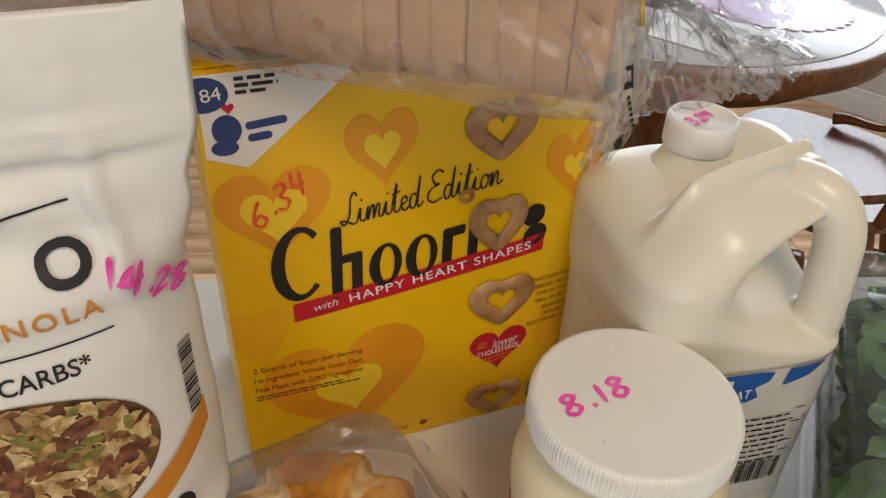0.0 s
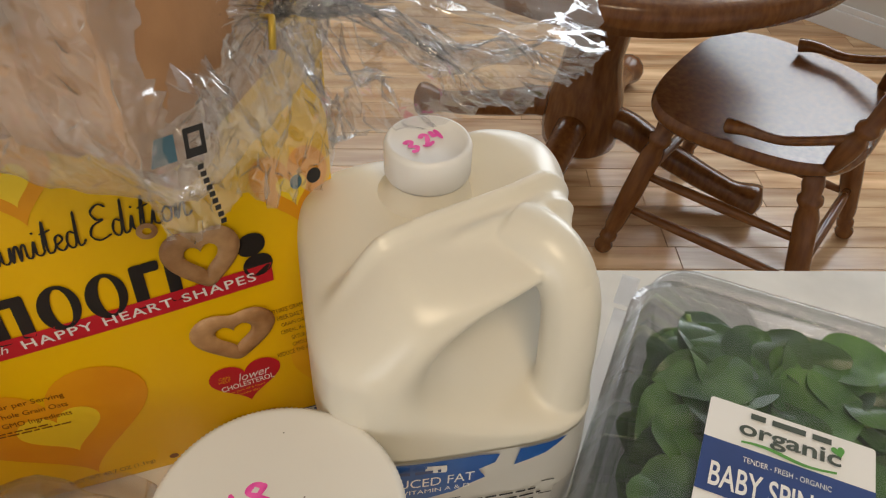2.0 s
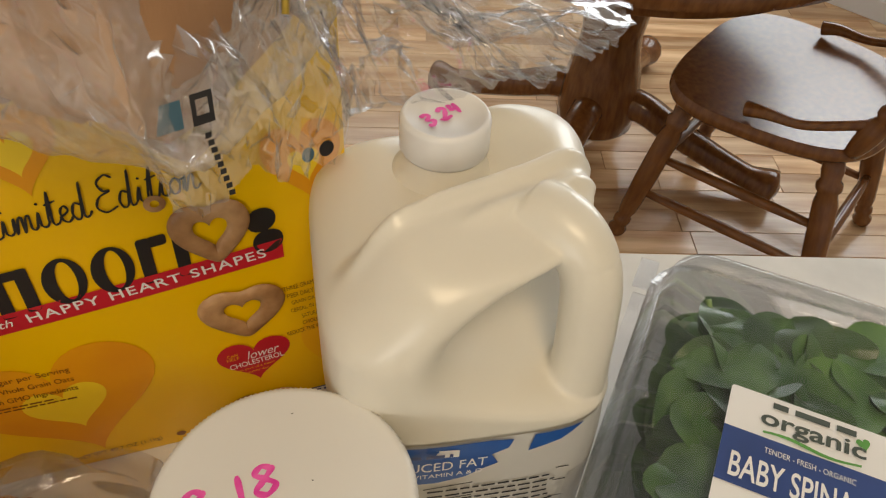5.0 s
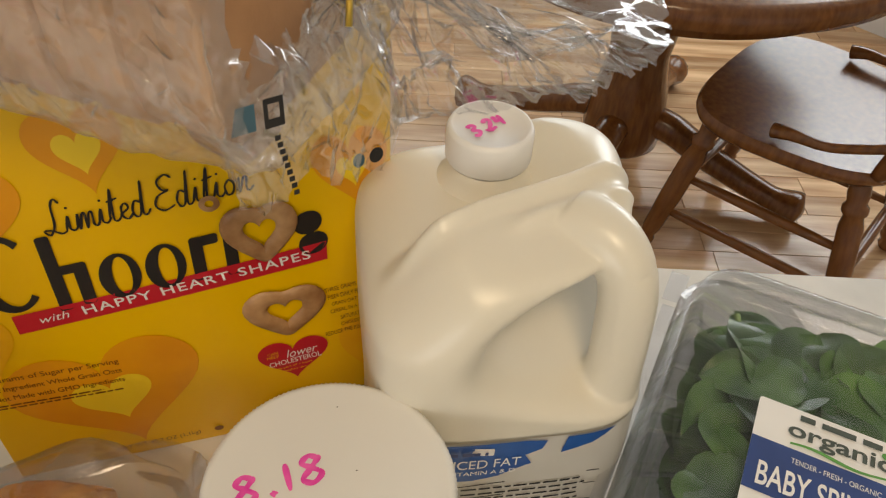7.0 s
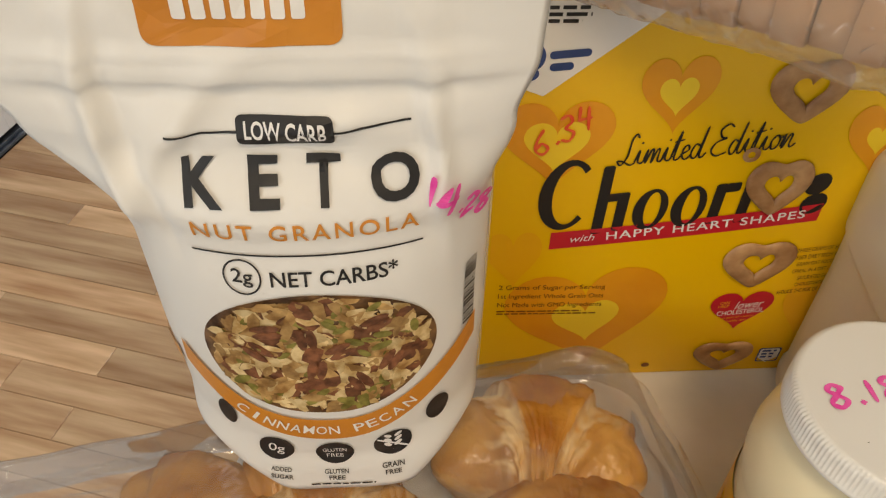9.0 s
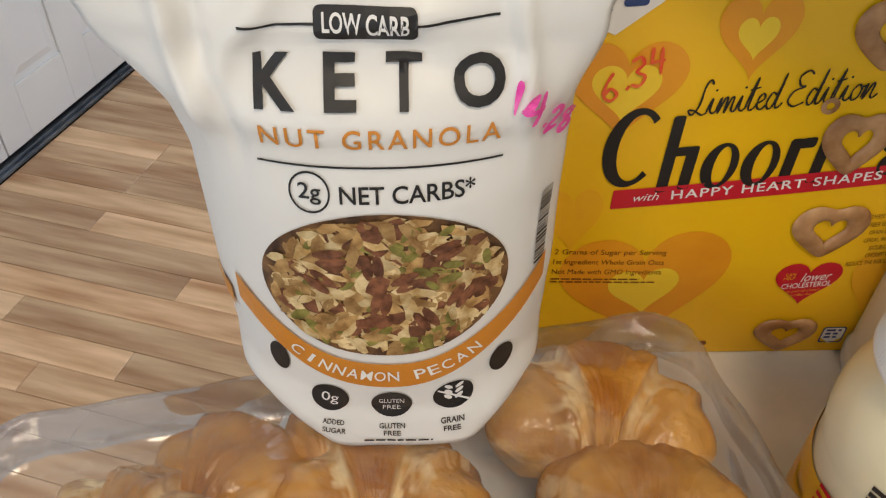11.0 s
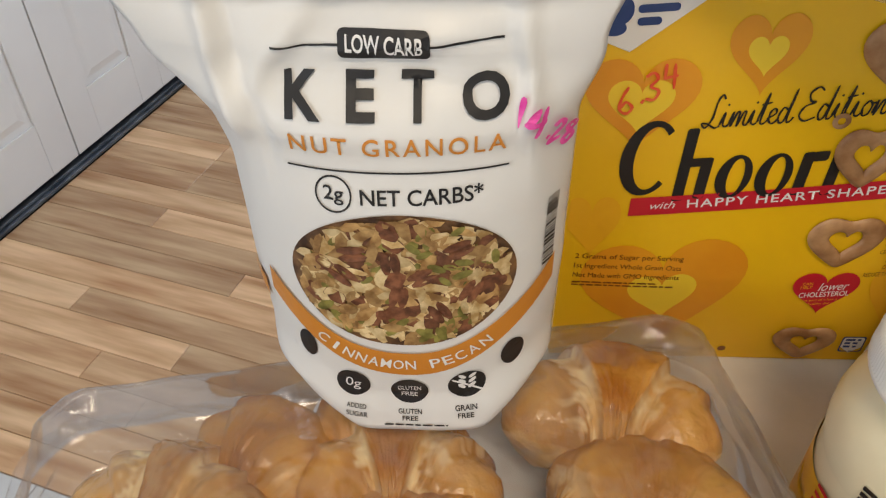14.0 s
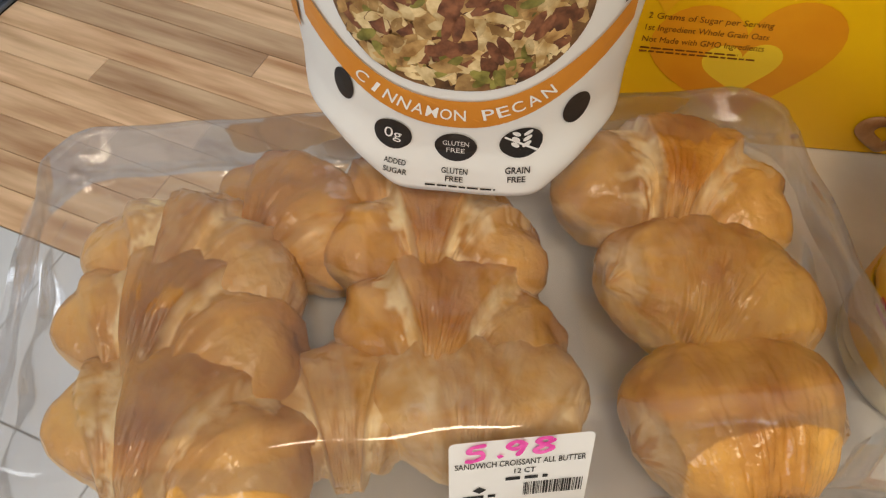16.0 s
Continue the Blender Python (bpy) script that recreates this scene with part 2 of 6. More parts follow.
def thing(name, m, label, category, group="", kind=""):
    ob = new(name)
    ob.empty_display_size = 0.02
    ob.matrix_basis = m
    return tagged(ob, label, category, group, kind)


def shared(name, me, parent, m):
    ob = new(name, me)
    ob.parent = parent
    ob.matrix_basis = m
    return ob


def bm_box(x0, x1, y0, y1, z0, z1, bevel=0.0, seg=2, bm=None):
    out = bm or bmesh.new()
    t = bmesh.new()
    bmesh.ops.create_cube(t, size=1)
    for v in t.verts:
        v.co = Vector(((x0 + x1) / 2 + v.co.x * (x1 - x0), (y0 + y1) / 2 + v.co.y * (y1 - y0), (z0 + z1) / 2 + v.co.z * (z1 - z0)))
    if bevel:
        bmesh.ops.bevel(t, geom=t.edges[:], offset=bevel, segments=seg, affect="EDGES", profile=0.5)
    if bm is None:
        out.free()
        return t
    me = bpy.data.meshes.new("tmp")
    t.to_mesh(me)
    t.free()
    out.from_mesh(me)
    bpy.data.meshes.remove(me)
    return out


def bm_grid(fn, nu, nv, wrap_u=False, bm=None, cap0=False, cap1=False):
    """A sheet of nu x nv quads; fn takes u and v from 0 to 1."""
    bm = bm or bmesh.new()
    cols = nu if wrap_u else nu + 1
    vs = [[bm.verts.new(fn(i / nu, j / nv)) for i in range(cols)] for j in range(nv + 1)]
    for j in range(nv):
        for i in range(nu):
            k = (i + 1) % cols
            bm.faces.new((vs[j][i], vs[j][k], vs[j + 1][k], vs[j + 1][i]))
    if cap0:
        bm.faces.new(vs[0][::-1])
    if cap1:
        bm.faces.new(vs[-1])
    return bm


def bm_crumple(fn, nu, nv, amp, seed, wrap=False):
    """A crumpled film: a jittered net of flat facets with sharp creases."""
    rg = random.Random(seed)
    bm = bmesh.new()
    cols = nu if wrap else nu + 1
    vs = []
    for j in range(nv + 1):
        row = []
        for i in range(cols):
            du = 0 if (not wrap and i in (0, nu)) else rg.uniform(-0.42, 0.42)
            dv = 0 if j in (0, nv) else rg.uniform(-0.42, 0.42)
            p = Vector(fn((i + du) / nu, (j + dv) / nv))
            row.append(bm.verts.new(p + Vector((rg.gauss(0, amp), rg.gauss(0, amp), rg.gauss(0, amp)))))
        vs.append(row)
    for j in range(nv):
        for i in range(nu):
            k = (i + 1) % cols
            a, b, c, d = vs[j][i], vs[j][k], vs[j + 1][k], vs[j + 1][i]
            if rg.random() < 0.5:
                bm.faces.new((a, b, c)), bm.faces.new((a, c, d))
            else:
                bm.faces.new((a, b, d)), bm.faces.new((b, c, d))
    return bm


def bm_lathe(profile, n=48, bm=None, cap0=True, cap1=True):
    """Turns (radius, height) pairs round the z axis."""
    bm = bm or bmesh.new()
    k = len(profile) - 1
    return bm_grid(lambda u, v: (profile[round(v * k)][0] * math.cos(u * math.tau), profile[round(v * k)][0] * math.sin(u * math.tau), profile[round(v * k)][1]), n, k, True, bm, cap0, cap1)


def bm_tube(points, radius, n=8, bm=None, taper=None):
    bm = bm or bmesh.new()
    pts = [Vector(p) for p in points]
    k = len(pts) - 1
    rows = []
    up = Vector((0, 0, 1))
    for i, p in enumerate(pts):
        d = (pts[min(i + 1, k)] - pts[max(i - 1, 0)]).normalized()
        a = d.cross(up if abs(d.z) < 0.9 else Vector((1, 0, 0))).normalized()
        b = d.cross(a)
        r = radius if taper is None else radius * taper(i / k)
        rows.append([bm.verts.new(p + r * (math.cos(q) * a + math.sin(q) * b)) for q in (j * math.tau / n for j in range(n))])
    for r0, r1 in zip(rows, rows[1:]):
        for j in range(n):
            bm.faces.new((r0[j], r0[(j + 1) % n], r1[(j + 1) % n], r1[j]))
    bm.faces.new(rows[0][::-1])
    bm.faces.new(rows[-1])
    bmesh.ops.recalc_face_normals(bm, faces=bm.faces[:])
    return bm


def spline(points, n=8):
    """A smooth line through the points."""
    pts = [Vector(p) for p in points]
    out = []
    for i in range(len(pts) - 1):
        p0, p1, p2, p3 = pts[max(i - 1, 0)], pts[i], pts[i + 1], pts[min(i + 2, len(pts) - 1)]
        for j in range(n):
            t = j / n
            out.append(0.5 * ((2 * p1) + (p2 - p0) * t + (2 * p0 - 5 * p1 + 4 * p2 - p3) * t * t + (3 * p1 - p0 - 3 * p2 + p3) * t ** 3))
    return out + [pts[-1]]


def smoothstep(a, b, x):
    t = max(0.0, min(1.0, (x - a) / (b - a)))
    return t * t * (3 - 2 * t)


# flat prints: outlines in (x, y), laid on a surface by a map from (x, y) to a place
def flat_map(m, lift=0.0006):
    return lambda x, y: m @ Vector((x, y, lift))


def bm_outline(loop, place, bm=None, cut=0.0):
    """A filled outline on a surface."""
    t = bmesh.new()
    f = t.faces.new([t.verts.new((x, y, 0)) for x, y in loop])
    bmesh.ops.triangulate(t, faces=[f], ngon_method="EAR_CLIP")
    if cut:
        for _ in range(4):
            long = [e for e in t.edges if e.calc_length() > cut]
            if not long:
                break
            bmesh.ops.subdivide_edges(t, edges=long, cuts=1)
            bmesh.ops.triangulate(t, faces=t.faces[:])
    for v in t.verts:
        v.co = Vector(place(v.co.x, v.co.y))
    bmesh.ops.recalc_face_normals(t, faces=t.faces[:])
    if bm is None:
        return t
    me = bpy.data.meshes.new("tmp")
    t.to_mesh(me)
    t.free()
    bm.from_mesh(me)
    bpy.data.meshes.remove(me)
    return bm


def bm_ring(outer, inner, place, bm=None):
    bm = bm or bmesh.new()
    n = len(outer)
    a = [bm.verts.new(place(*p)) for p in outer]
    b = [bm.verts.new(place(*p)) for p in inner]
    for i in range(n):
        bm.faces.new((a[i], a[(i + 1) % n], b[(i + 1) % n], b[i]))
    return bm


def oval(cx, cy, rx, ry, n=40):
    return [(cx + rx * math.cos(i * math.tau / n), cy + ry * math.sin(i * math.tau / n)) for i in range(n)]


def heart(cx, cy, w, h, turn=0.0, n=48):
    out = []
    for i in range(n):
        t = i * math.tau / n
        x = math.sin(t) ** 3
        y = (13 * math.cos(t) - 5 * math.cos(2 * t) - 2 * math.cos(3 * t) - math.cos(4 * t)) / 14.5 + 0.12
        x, y = x * w / 2, y * h / 2
        out.append((cx + x * math.cos(turn) - y * math.sin(turn), cy + x * math.sin(turn) + y * math.cos(turn)))
    return out


def rrect(x0, x1, y0, y1, r, n=4):
    out = []
    for cx, cy, a in ((x1 - r, y1 - r, 0), (x0 + r, y1 - r, 90), (x0 + r, y0 + r, 180), (x1 - r, y0 + r, 270)):
        for i in range(n + 1):
            q = radians(a + 90 * i / n)
            out.append((cx + r * math.cos(q), cy + r * math.sin(q)))
    return out


def turned(loop, cx, cy, deg):
    c, s = math.cos(radians(deg)), math.sin(radians(deg))
    return [(cx + (x - cx) * c - (y - cy) * s, cy + (x - cx) * s + (y - cy) * c) for x, y in loop]


def bm_text(body, width, height, place, cx=0.0, cy=0.0, deg=0.0, shear=0.0, bold=0.0, bm=None, cut=0.0, spacing=1.0):
    """Letters of the built-in font, set to a width and height round (cx, cy), laid on a surface."""
    cu = bpy.data.curves.new("text", "FONT")
    cu.body, cu.align_x, cu.align_y, cu.shear, cu.offset, cu.space_character = body, "CENTER", "CENTER", shear, bold, spacing
    cu.resolution_u = 4
    ob = bpy.data.objects.new("text", cu)
    scene.collection.objects.link(ob)
    bpy.context.view_layer.update()
    me = bpy.data.meshes.new_from_object(ob.evaluated_get(bpy.context.evaluated_depsgraph_get()))
    t = bmesh.new()
    t.from_mesh(me)
    bpy.data.objects.remove(ob)
    bpy.data.curves.remove(cu)
    bpy.data.meshes.remove(me)
    xs, ys = [v.co.x for v in t.verts], [v.co.y for v in t.verts]
    sx, sy = width / (max(xs) - min(xs)), height / (max(ys) - min(ys))
    mx, my = (max(xs) + min(xs)) / 2, (max(ys) + min(ys)) / 2
    c, s = math.cos(radians(deg)), math.sin(radians(deg))
    bmesh.ops.remove_doubles(t, verts=t.verts[:], dist=1e-5)
    for v in t.verts:
        x, y = (v.co.x - mx) * sx, (v.co.y - my) * sy
        v.co = Vector((cx + x * c - y * s, cy + x * s + y * c, 0))
    if cut:
        for _ in range(3):
            long = [e for e in t.edges if e.calc_length() > cut]
            if long:
                bmesh.ops.subdivide_edges(t, edges=long, cuts=1)
                bmesh.ops.triangulate(t, faces=t.faces[:])
    for v in t.verts:
        v.co = Vector(place(v.co.x, v.co.y))
    if bm is None:
        return t
    me = bpy.data.meshes.new("tmp")
    t.to_mesh(me)
    t.free()
    bm.from_mesh(me)
    bpy.data.meshes.remove(me)
    return bm


DIGITS = {
    "0": [[(.5, 1), (.1, .75), (.1, .25), (.5, 0), (.9, .3), (.88, .75), (.5, 1)]],
    "1": [[(.42, 1), (.50, 0)]],
    "2": [[(.1, .75), (.45, 1), (.8, .75), (.5, .4), (.05, .02), (.9, .08)]],
    "3": [[(.1, .9), (.6, 1), (.8, .75), (.4, .52), (.85, .3), (.55, 0), (.05, .1)]],
    "4": [[(.22, 1), (.12, .52), (.12, .48), (.16, .48), (.9, .5)], [(.72, .95), (.62, 0)]],
    "5": [[(.9, 1), (.3, .95), (.2, .6), (.7, .55), (.8, .2), (.4, 0), (.05, .1)]],
    "6": [[(.7, 1), (.25, .6), (.1, .2), (.5, 0), (.85, .2), (.5, .45), (.15, .25)]],
    "8": [[(.8, .85), (.45, 1), (.15, .8), (.5, .55), (.88, .25), (.5, 0), (.1, .22), (.45, .5), (.82, .8), (.8, .85)]],
    "9": [[(.8, .8), (.4, 1), (.1, .7), (.45, .5), (.8, .8), (.75, .4), (.55, 0)]],
    ".": [[(.28, .04), (.40, .10), (.46, .16)]],
}


SCRIPT = {
    "L": [[(.62, .86), (.50, 1.0), (.36, .80), (.30, .30), (.10, .02), (-.06, .16), (.16, .14), (.44, .00), (.62, .06)]],
    "E": [[(.66, .88), (.46, 1.0), (.20, .84), (.30, .60), (.48, .56), (.14, .44), (.02, .18), (.26, .0), (.62, .10)]],
    "i": [[(.0, .05), (.14, .46), (.12, .10), (.26, .02), (.40, .16)], [(.17, .66), (.20, .72)]],
    "m": [[(.0, .05), (.10, .46), (.08, .0), (.22, .40), (.32, .42), (.30, .0), (.44, .40), (.54, .42), (.52, .10), (.62, .02), (.74, .16)]],
    "t": [[(.0, .10), (.22, .95), (.12, .12), (.26, .02), (.40, .18)], [(.02, .60), (.38, .66)]],
    "e": [[(.0, .16), (.28, .30), (.22, .46), (.08, .36), (.08, .10), (.24, .0), (.42, .16)]],
    "d": [[(.34, .38), (.16, .46), (.04, .20), (.14, .0), (.30, .14), (.46, 1.0), (.36, .12), (.48, .02), (.60, .16)]],
    "o": [[(.20, .46), (.04, .28), (.10, .02), (.28, .06), (.34, .32), (.20, .46), (.34, .38), (.46, .40)]],
    "n": [[(.0, .05), (.10, .46), (.08, .0), (.24, .40), (.34, .42), (.32, .10), (.42, .02), (.56, .14)]],
    " ": [],
}
ADVANCE = {"L": .60, "E": .66, "i": .34, "m": .68, "t": .34, "e": .36, "d": .54, "o": .42, "n": .50, " ": .22}


def bm_pen(stroke, x, y, wide, tall, lean, turn, pen, place, bm):
    """One pen stroke, as a flat ribbon with round ends."""
    c, s = math.cos(radians(turn)), math.sin(radians(turn))
    pts = spline([((px + lean * py) * wide, py * tall, 0) for px, py in stroke], 7)
    rows = []
    for i, p in enumerate(pts):
        q = (pts[min(i + 1, len(pts) - 1)] - pts[max(i - 1, 0)]).normalized()
        end = min(1.0, 0.45 + 0.4 * min(i, len(pts) - 1 - i))
        nrm = Vector((-q.y, q.x, 0)) * pen * end * (0.88 + 0.12 * math.sin(i * 0.7))
        row = []
        for a in (p + nrm, p - nrm):
            gx, gy = x + a.x * c - a.y * s, y + a.x * s + a.y * c
            o = place(gx, gy)
            up = (place(gx + 0.0004, gy) - o).cross(place(gx, gy + 0.0004) - o).normalized()
            row.append(bm.verts.new(o + up * (i * 5e-6)))
        rows.append(row)
    for r0, r1 in zip(rows, rows[1:]):
        bm.faces.new((r0[0], r0[1], r1[1], r1[0]))


def bm_script(body, x, y, width, tall, place, deg, pen):
    """A line of joined script, from its lower left corner."""
    bm = bmesh.new()
    unit = width / sum(ADVANCE[ch] for ch in body)
    at = 0.0
    for ch in body:
        for stroke in SCRIPT[ch]:
            bm_pen(stroke, x + at * unit * math.cos(radians(deg)), y + at * unit * math.sin(radians(deg)), unit, tall, 0.16, deg, pen, place, bm)
        at += ADVANCE[ch]
    return bm


def bm_marker(digits, x, y, size, place, deg=0.0, pen=0.0022, bm=None, wide=0.62, wobble=0.0, turn=None, shrink=1.0):
    """A price written by hand with a felt pen; the figures may stand upright on a sloping line, and grow smaller along it."""
    bm = bm or bmesh.new()
    rng = random.Random(len(digits) * 7 + int(size * 10000))
    for d in digits:
        dy = rng.uniform(-wobble, wobble) * size
        for stroke in DIGITS[d]:
            bm_pen(stroke, x, y + dy, size * wide, size, 0.15, deg if turn is None else turn, pen, place, bm)
        step = size * wide * (0.55 if d == "." else 0.95 if d == "1" else 1.20)
        x, y = x + step * math.cos(radians(deg)), y + step * math.sin(radians(deg))
        size *= shrink
    return bm


def bm_bars(x0, x1, y0, y1, place, bm=None, n=26, seed=1):
    """A bar code."""
    bm = bm or bmesh.new()
    rng = random.Random(seed)
    x = x0
    while x < x1:
        w = rng.choice((1, 1, 2, 3)) * (x1 - x0) / (n * 3.2)
        bm_outline([(x, y0), (min(x + w, x1), y0), (min(x + w, x1), y1), (x, y1)], place, bm)
        x += w + rng.choice((1, 1, 2)) * (x1 - x0) / (n * 3.2)
    return bm


def bm_lines(x0, x1, y0, dy, n, h, place, bm=None, seed=2, ragged=0.3):
    """Small print that cannot be read, as plain bars."""
    bm = bm or bmesh.new()
    rng = random.Random(seed)
    for i in range(n):
        y, x = y0 - i * dy, x0
        end = x1 - rng.uniform(0, ragged) * (x1 - x0)
        while x < end:
            w = rng.uniform(2.0, 5.5) * h
            bm_outline([(x, y), (min(x + w, end), y), (min(x + w, end), y + h), (x, y + h)], place, bm)
            x += w + h * 0.9
    return bm
M["label_dark"] = mat("dark_green_grey_ink", (0.06, 0.075, 0.06), 0.4)
M["granola_ground"] = mottle(mat("granola_ground", (0.12, 0.05, 0.02), 0.45), (0.045, 0.018, 0.007), (0.22, 0.11, 0.04), 90, 5)
M["flake_cream"] = mottle(mat("flake_cream", (0.66, 0.50, 0.26), 0.45), (0.44, 0.27, 0.09), (0.78, 0.62, 0.34), 150, 4, island=0.22)
M["flake_tan"] = mottle(mat("flake_tan", (0.45, 0.27, 0.10), 0.45), (0.25, 0.125, 0.035), (0.54, 0.34, 0.13), 150, 4, island=0.30)
M["seed_green"] = mottle(mat("seed_green", (0.28, 0.27, 0.06), 0.45), (0.13, 0.115, 0.018), (0.30, 0.27, 0.06), 150, 4, island=0.25)
M["nut_brown"] = mottle(mat("nut_brown", (0.20, 0.075, 0.03), 0.45), (0.09, 0.028, 0.012), (0.25, 0.095, 0.042), 220, 5, island=0.25)


# ---- the room ----
def wall_panel(name, m, length, height, label, holes=(), thick=0.12, material="wall"):
    """A wall along x from 0, its face at y = 0, with openings (x0, x1, z0, z1) right through it."""
    bm = bmesh.new()
    xs = sorted({0.0, length, *[h[0] for h in holes], *[h[1] for h in holes]})
    for a, b in zip(xs, xs[1:]):
        cuts = [(h[2], h[3]) for h in holes if h[0] <= a and h[1] >= b]
        z = 0.0
        for z0, z1 in sorted(cuts):
            if z0 > z:
                bm_box(a, b, 0, thick, z, z0, bm=bm)
            z = z1
        if z < height:
            bm_box(a, b, 0, thick, z, height, bm=bm)
    bmesh.ops.remove_doubles(bm, verts=bm.verts[:], dist=1e-5)
    ob = part(name, bm, material, smooth=False, m=m)
    return tagged(ob, label, "wall", kind="structure")


CEIL = 2.45
U0, U1, V0, V1 = -1.70, 2.40, -2.4, 3.28
wall_panel("wall_north", ROOM @ pose(U0, V1, 0), 1.375 - U0, CEIL, "off-white painted wall with a window opening", ((1.50, 3.00, 0.85, 2.10),))
wall_panel("wall_diagonal", ROOM @ pose(1.375, V1, 0, 0, 0, -45), 1.45, CEIL, "off-white painted diagonal wall with a window, beside the dining table", ((0.15, 1.30, 0.85, 2.10),))
wall_panel("wall_east", ROOM @ pose(U1, 2.255, 0, 0, 0, -90), 2.255 - V0, CEIL, "off-white painted side wall")
wall_panel("wall_south", ROOM @ pose(U1, V0, 0, 0, 0, 180), U1 - U0, CEIL, "off-white kitchen wall with an added window opening", ((2.80, 4.00, 1.0, 2.0),))
wall_panel("wall_west", ROOM @ pose(U0 - 0.06, V0, 0, 0, 0, 90), V1 - V0, CEIL, "off-white wall round the closet doors", ((2.40, 5.35, 0.0, 2.05),))
part("closet_back", bm_box(U0 - 0.285, U0 - 0.185, -0.2, 3.2, 0, 2.3), "wall", smooth=False, m=ROOM)
tagged(bpy.data.objects["closet_back"], "plain wall behind the closet doors", "wall", kind="structure")
tagged(part("ceiling", bm_box(U0 - 0.3, U1 + 0.3, V0 - 0.3, V1 + 0.3, CEIL, CEIL + 0.1), "ceil", smooth=False, m=ROOM), "white textured ceiling", "ceiling", kind="structure")
tagged(part("ground", bm_box(-60, 60, -60, 60, -0.35, -0.25), "lawn", smooth=False), "green lawn outside the windows", "ground", kind="structure")

# baseboards with a stepped top
for nm, m, ln in (("baseboard_1", ROOM @ pose(1.375, V1, 0, 0, 0, -45), 1.45), ("baseboard_2", ROOM @ pose(U1, 2.255, 0, 0, 0, -90), 4.5), ("baseboard_3", ROOM @ pose(U0, V1, 0), 3.07)):
    b = bm_box(0, ln, -0.014, -0.001, 0, 0.075, 0.002)
    bm_box(0, ln, -0.009, -0.001, 0.075, 0.10, 0.003, bm=b)
    tagged(part(nm, b, "white_paint", smooth=False, m=m), "white painted wooden baseboard", "baseboard", kind="structure")


def window(name, m, w, h, label):
    win = thing(name, m, label, "window", kind="structure")
    fr = bmesh.new()
    for a in ((0, 0.05, 0, h), (w - 0.05, w, 0, h), (0.05, w - 0.05, 0, 0.05), (0.05, w - 0.05, h - 0.05, h), (w / 2 - 0.02, w / 2 + 0.02, 0.05, h - 0.05)):
        bm_box(a[0], a[1], 0.03, 0.09, a[2], a[3], 0.004, bm=fr)
    part("window_frame", fr, "white_paint", win, smooth=False)
    part("window_sill", bm_box(-0.04, w + 0.04, -0.05, 0.0, -0.03, -0.002, 0.006), "white_paint", win, smooth=False)
    for i in range(2):
        p = part("pane", bm_box(0.052 + i * w / 2, w / 2 - 0.022 + i * (w / 2 - 0.03), 0.058, 0.062, 0.052, h - 0.052), "glass", win, smooth=False)
        p.visible_shadow = False


window("window_1", ROOM @ pose(U0 + 1.50, V1, 0.85), 1.5, 1.25, "white-framed dining room window with two panes")
window("window_3", ROOM @ pose(1.375, V1, 0, 0, 0, -45) @ pose(0.15, 0, 0.85), 1.15, 1.25, "white-framed diagonal nook window with two panes")
# unseen kitchen window, added round the fill lamp
window("added_window", ROOM @ pose(U1 - 2.80, V0, 1.0, 0, 0, 180), 1.2, 1.0, "added unseen kitchen window, white-framed with two panes")

lamp = thing("ceiling_lamp", ROOM @ pose(0.3, -0.5, CEIL), "flush ceiling lamp with a warm white diffuser", "lamp")
part("base", bm_lathe([(0.20, 0), (0.20, -0.02), (0.17, -0.025)], 32), "white_paint", lamp)
part("diffuser", bm_lathe([(0.165, -0.026), (0.15, -0.034), (0.08, -0.040), (0.001, -0.042)], 32), "lamp_glow", lamp, "warm glowing glass diffuser")


# closet doors: each leaf has two columns of raised panels
def door_leaf(name, v0, v1):
    d = thing(name, ROOM @ pose(U0, v0, 0.035), "white six-panel bifold closet door leaf, closed", "door", kind="structure")
    w = v1 - v0 - 0.004
    part("slab", bm_box(-0.034, -0.006, 0, w, 0, 2.0, 0.002), "white_paint", d, smooth=False)
    s, g = 0.105, 0.11
    pw = (w - 2 * s - g) / 2
    # stiles and rails stand proud of the sunk panel field
    fr = bmesh.new()
    zs = ((0.0, 0.165), (0.80, 0.95), (1.55, 1.65), (1.88, 2.0))
    for a, b in ((0, s), (s + pw, s + pw + g), (w - s, w)):
        bm_box(-0.0055, 0.002, a, b, 0.0, 2.0, 0.0015, bm=fr)
    for k in range(2):
        y0 = s + k * (pw + g)
        for z0, z1 in zs:
            bm_box(-0.0055, 0.002, y0 + 0.0005, y0 + pw - 0.0005, z0, z1, 0.0015, bm=fr)
    part("door_frame", fr, "white_paint", d, smooth=False)
    for k in range(2):
        y0 = s + k * (pw + g)
        for (_, z0), (z1, _) in zip(zs, zs[1:]):
            t = bmesh.new()
            o = [(y0 + 0.006, z0 + 0.006), (y0 + pw - 0.006, z0 + 0.006), (y0 + pw - 0.006, z1 - 0.006), (y0 + 0.006, z1 - 0.006)]
            rings = []
            for inset, x in ((0, -0.0055), (0.012, -0.0052), (0.035, 0.001), (0.037, 0.001)):
                rings.append([t.verts.new((x, p[0] + (inset if p[0] < y0 + pw / 2 else -inset), p[1] + (inset if p[1] < (z0 + z1) / 2 else -inset))) for p in o])
            for r0, r1 in zip(rings, rings[1:]):
                for i in range(4):
                    t.faces.new((r0[i], r0[(i + 1) % 4], r1[(i + 1) % 4], r1[i]))
            t.faces.new(rings[-1])
            part("panel", t, "white_paint", d, smooth=False)
    return d


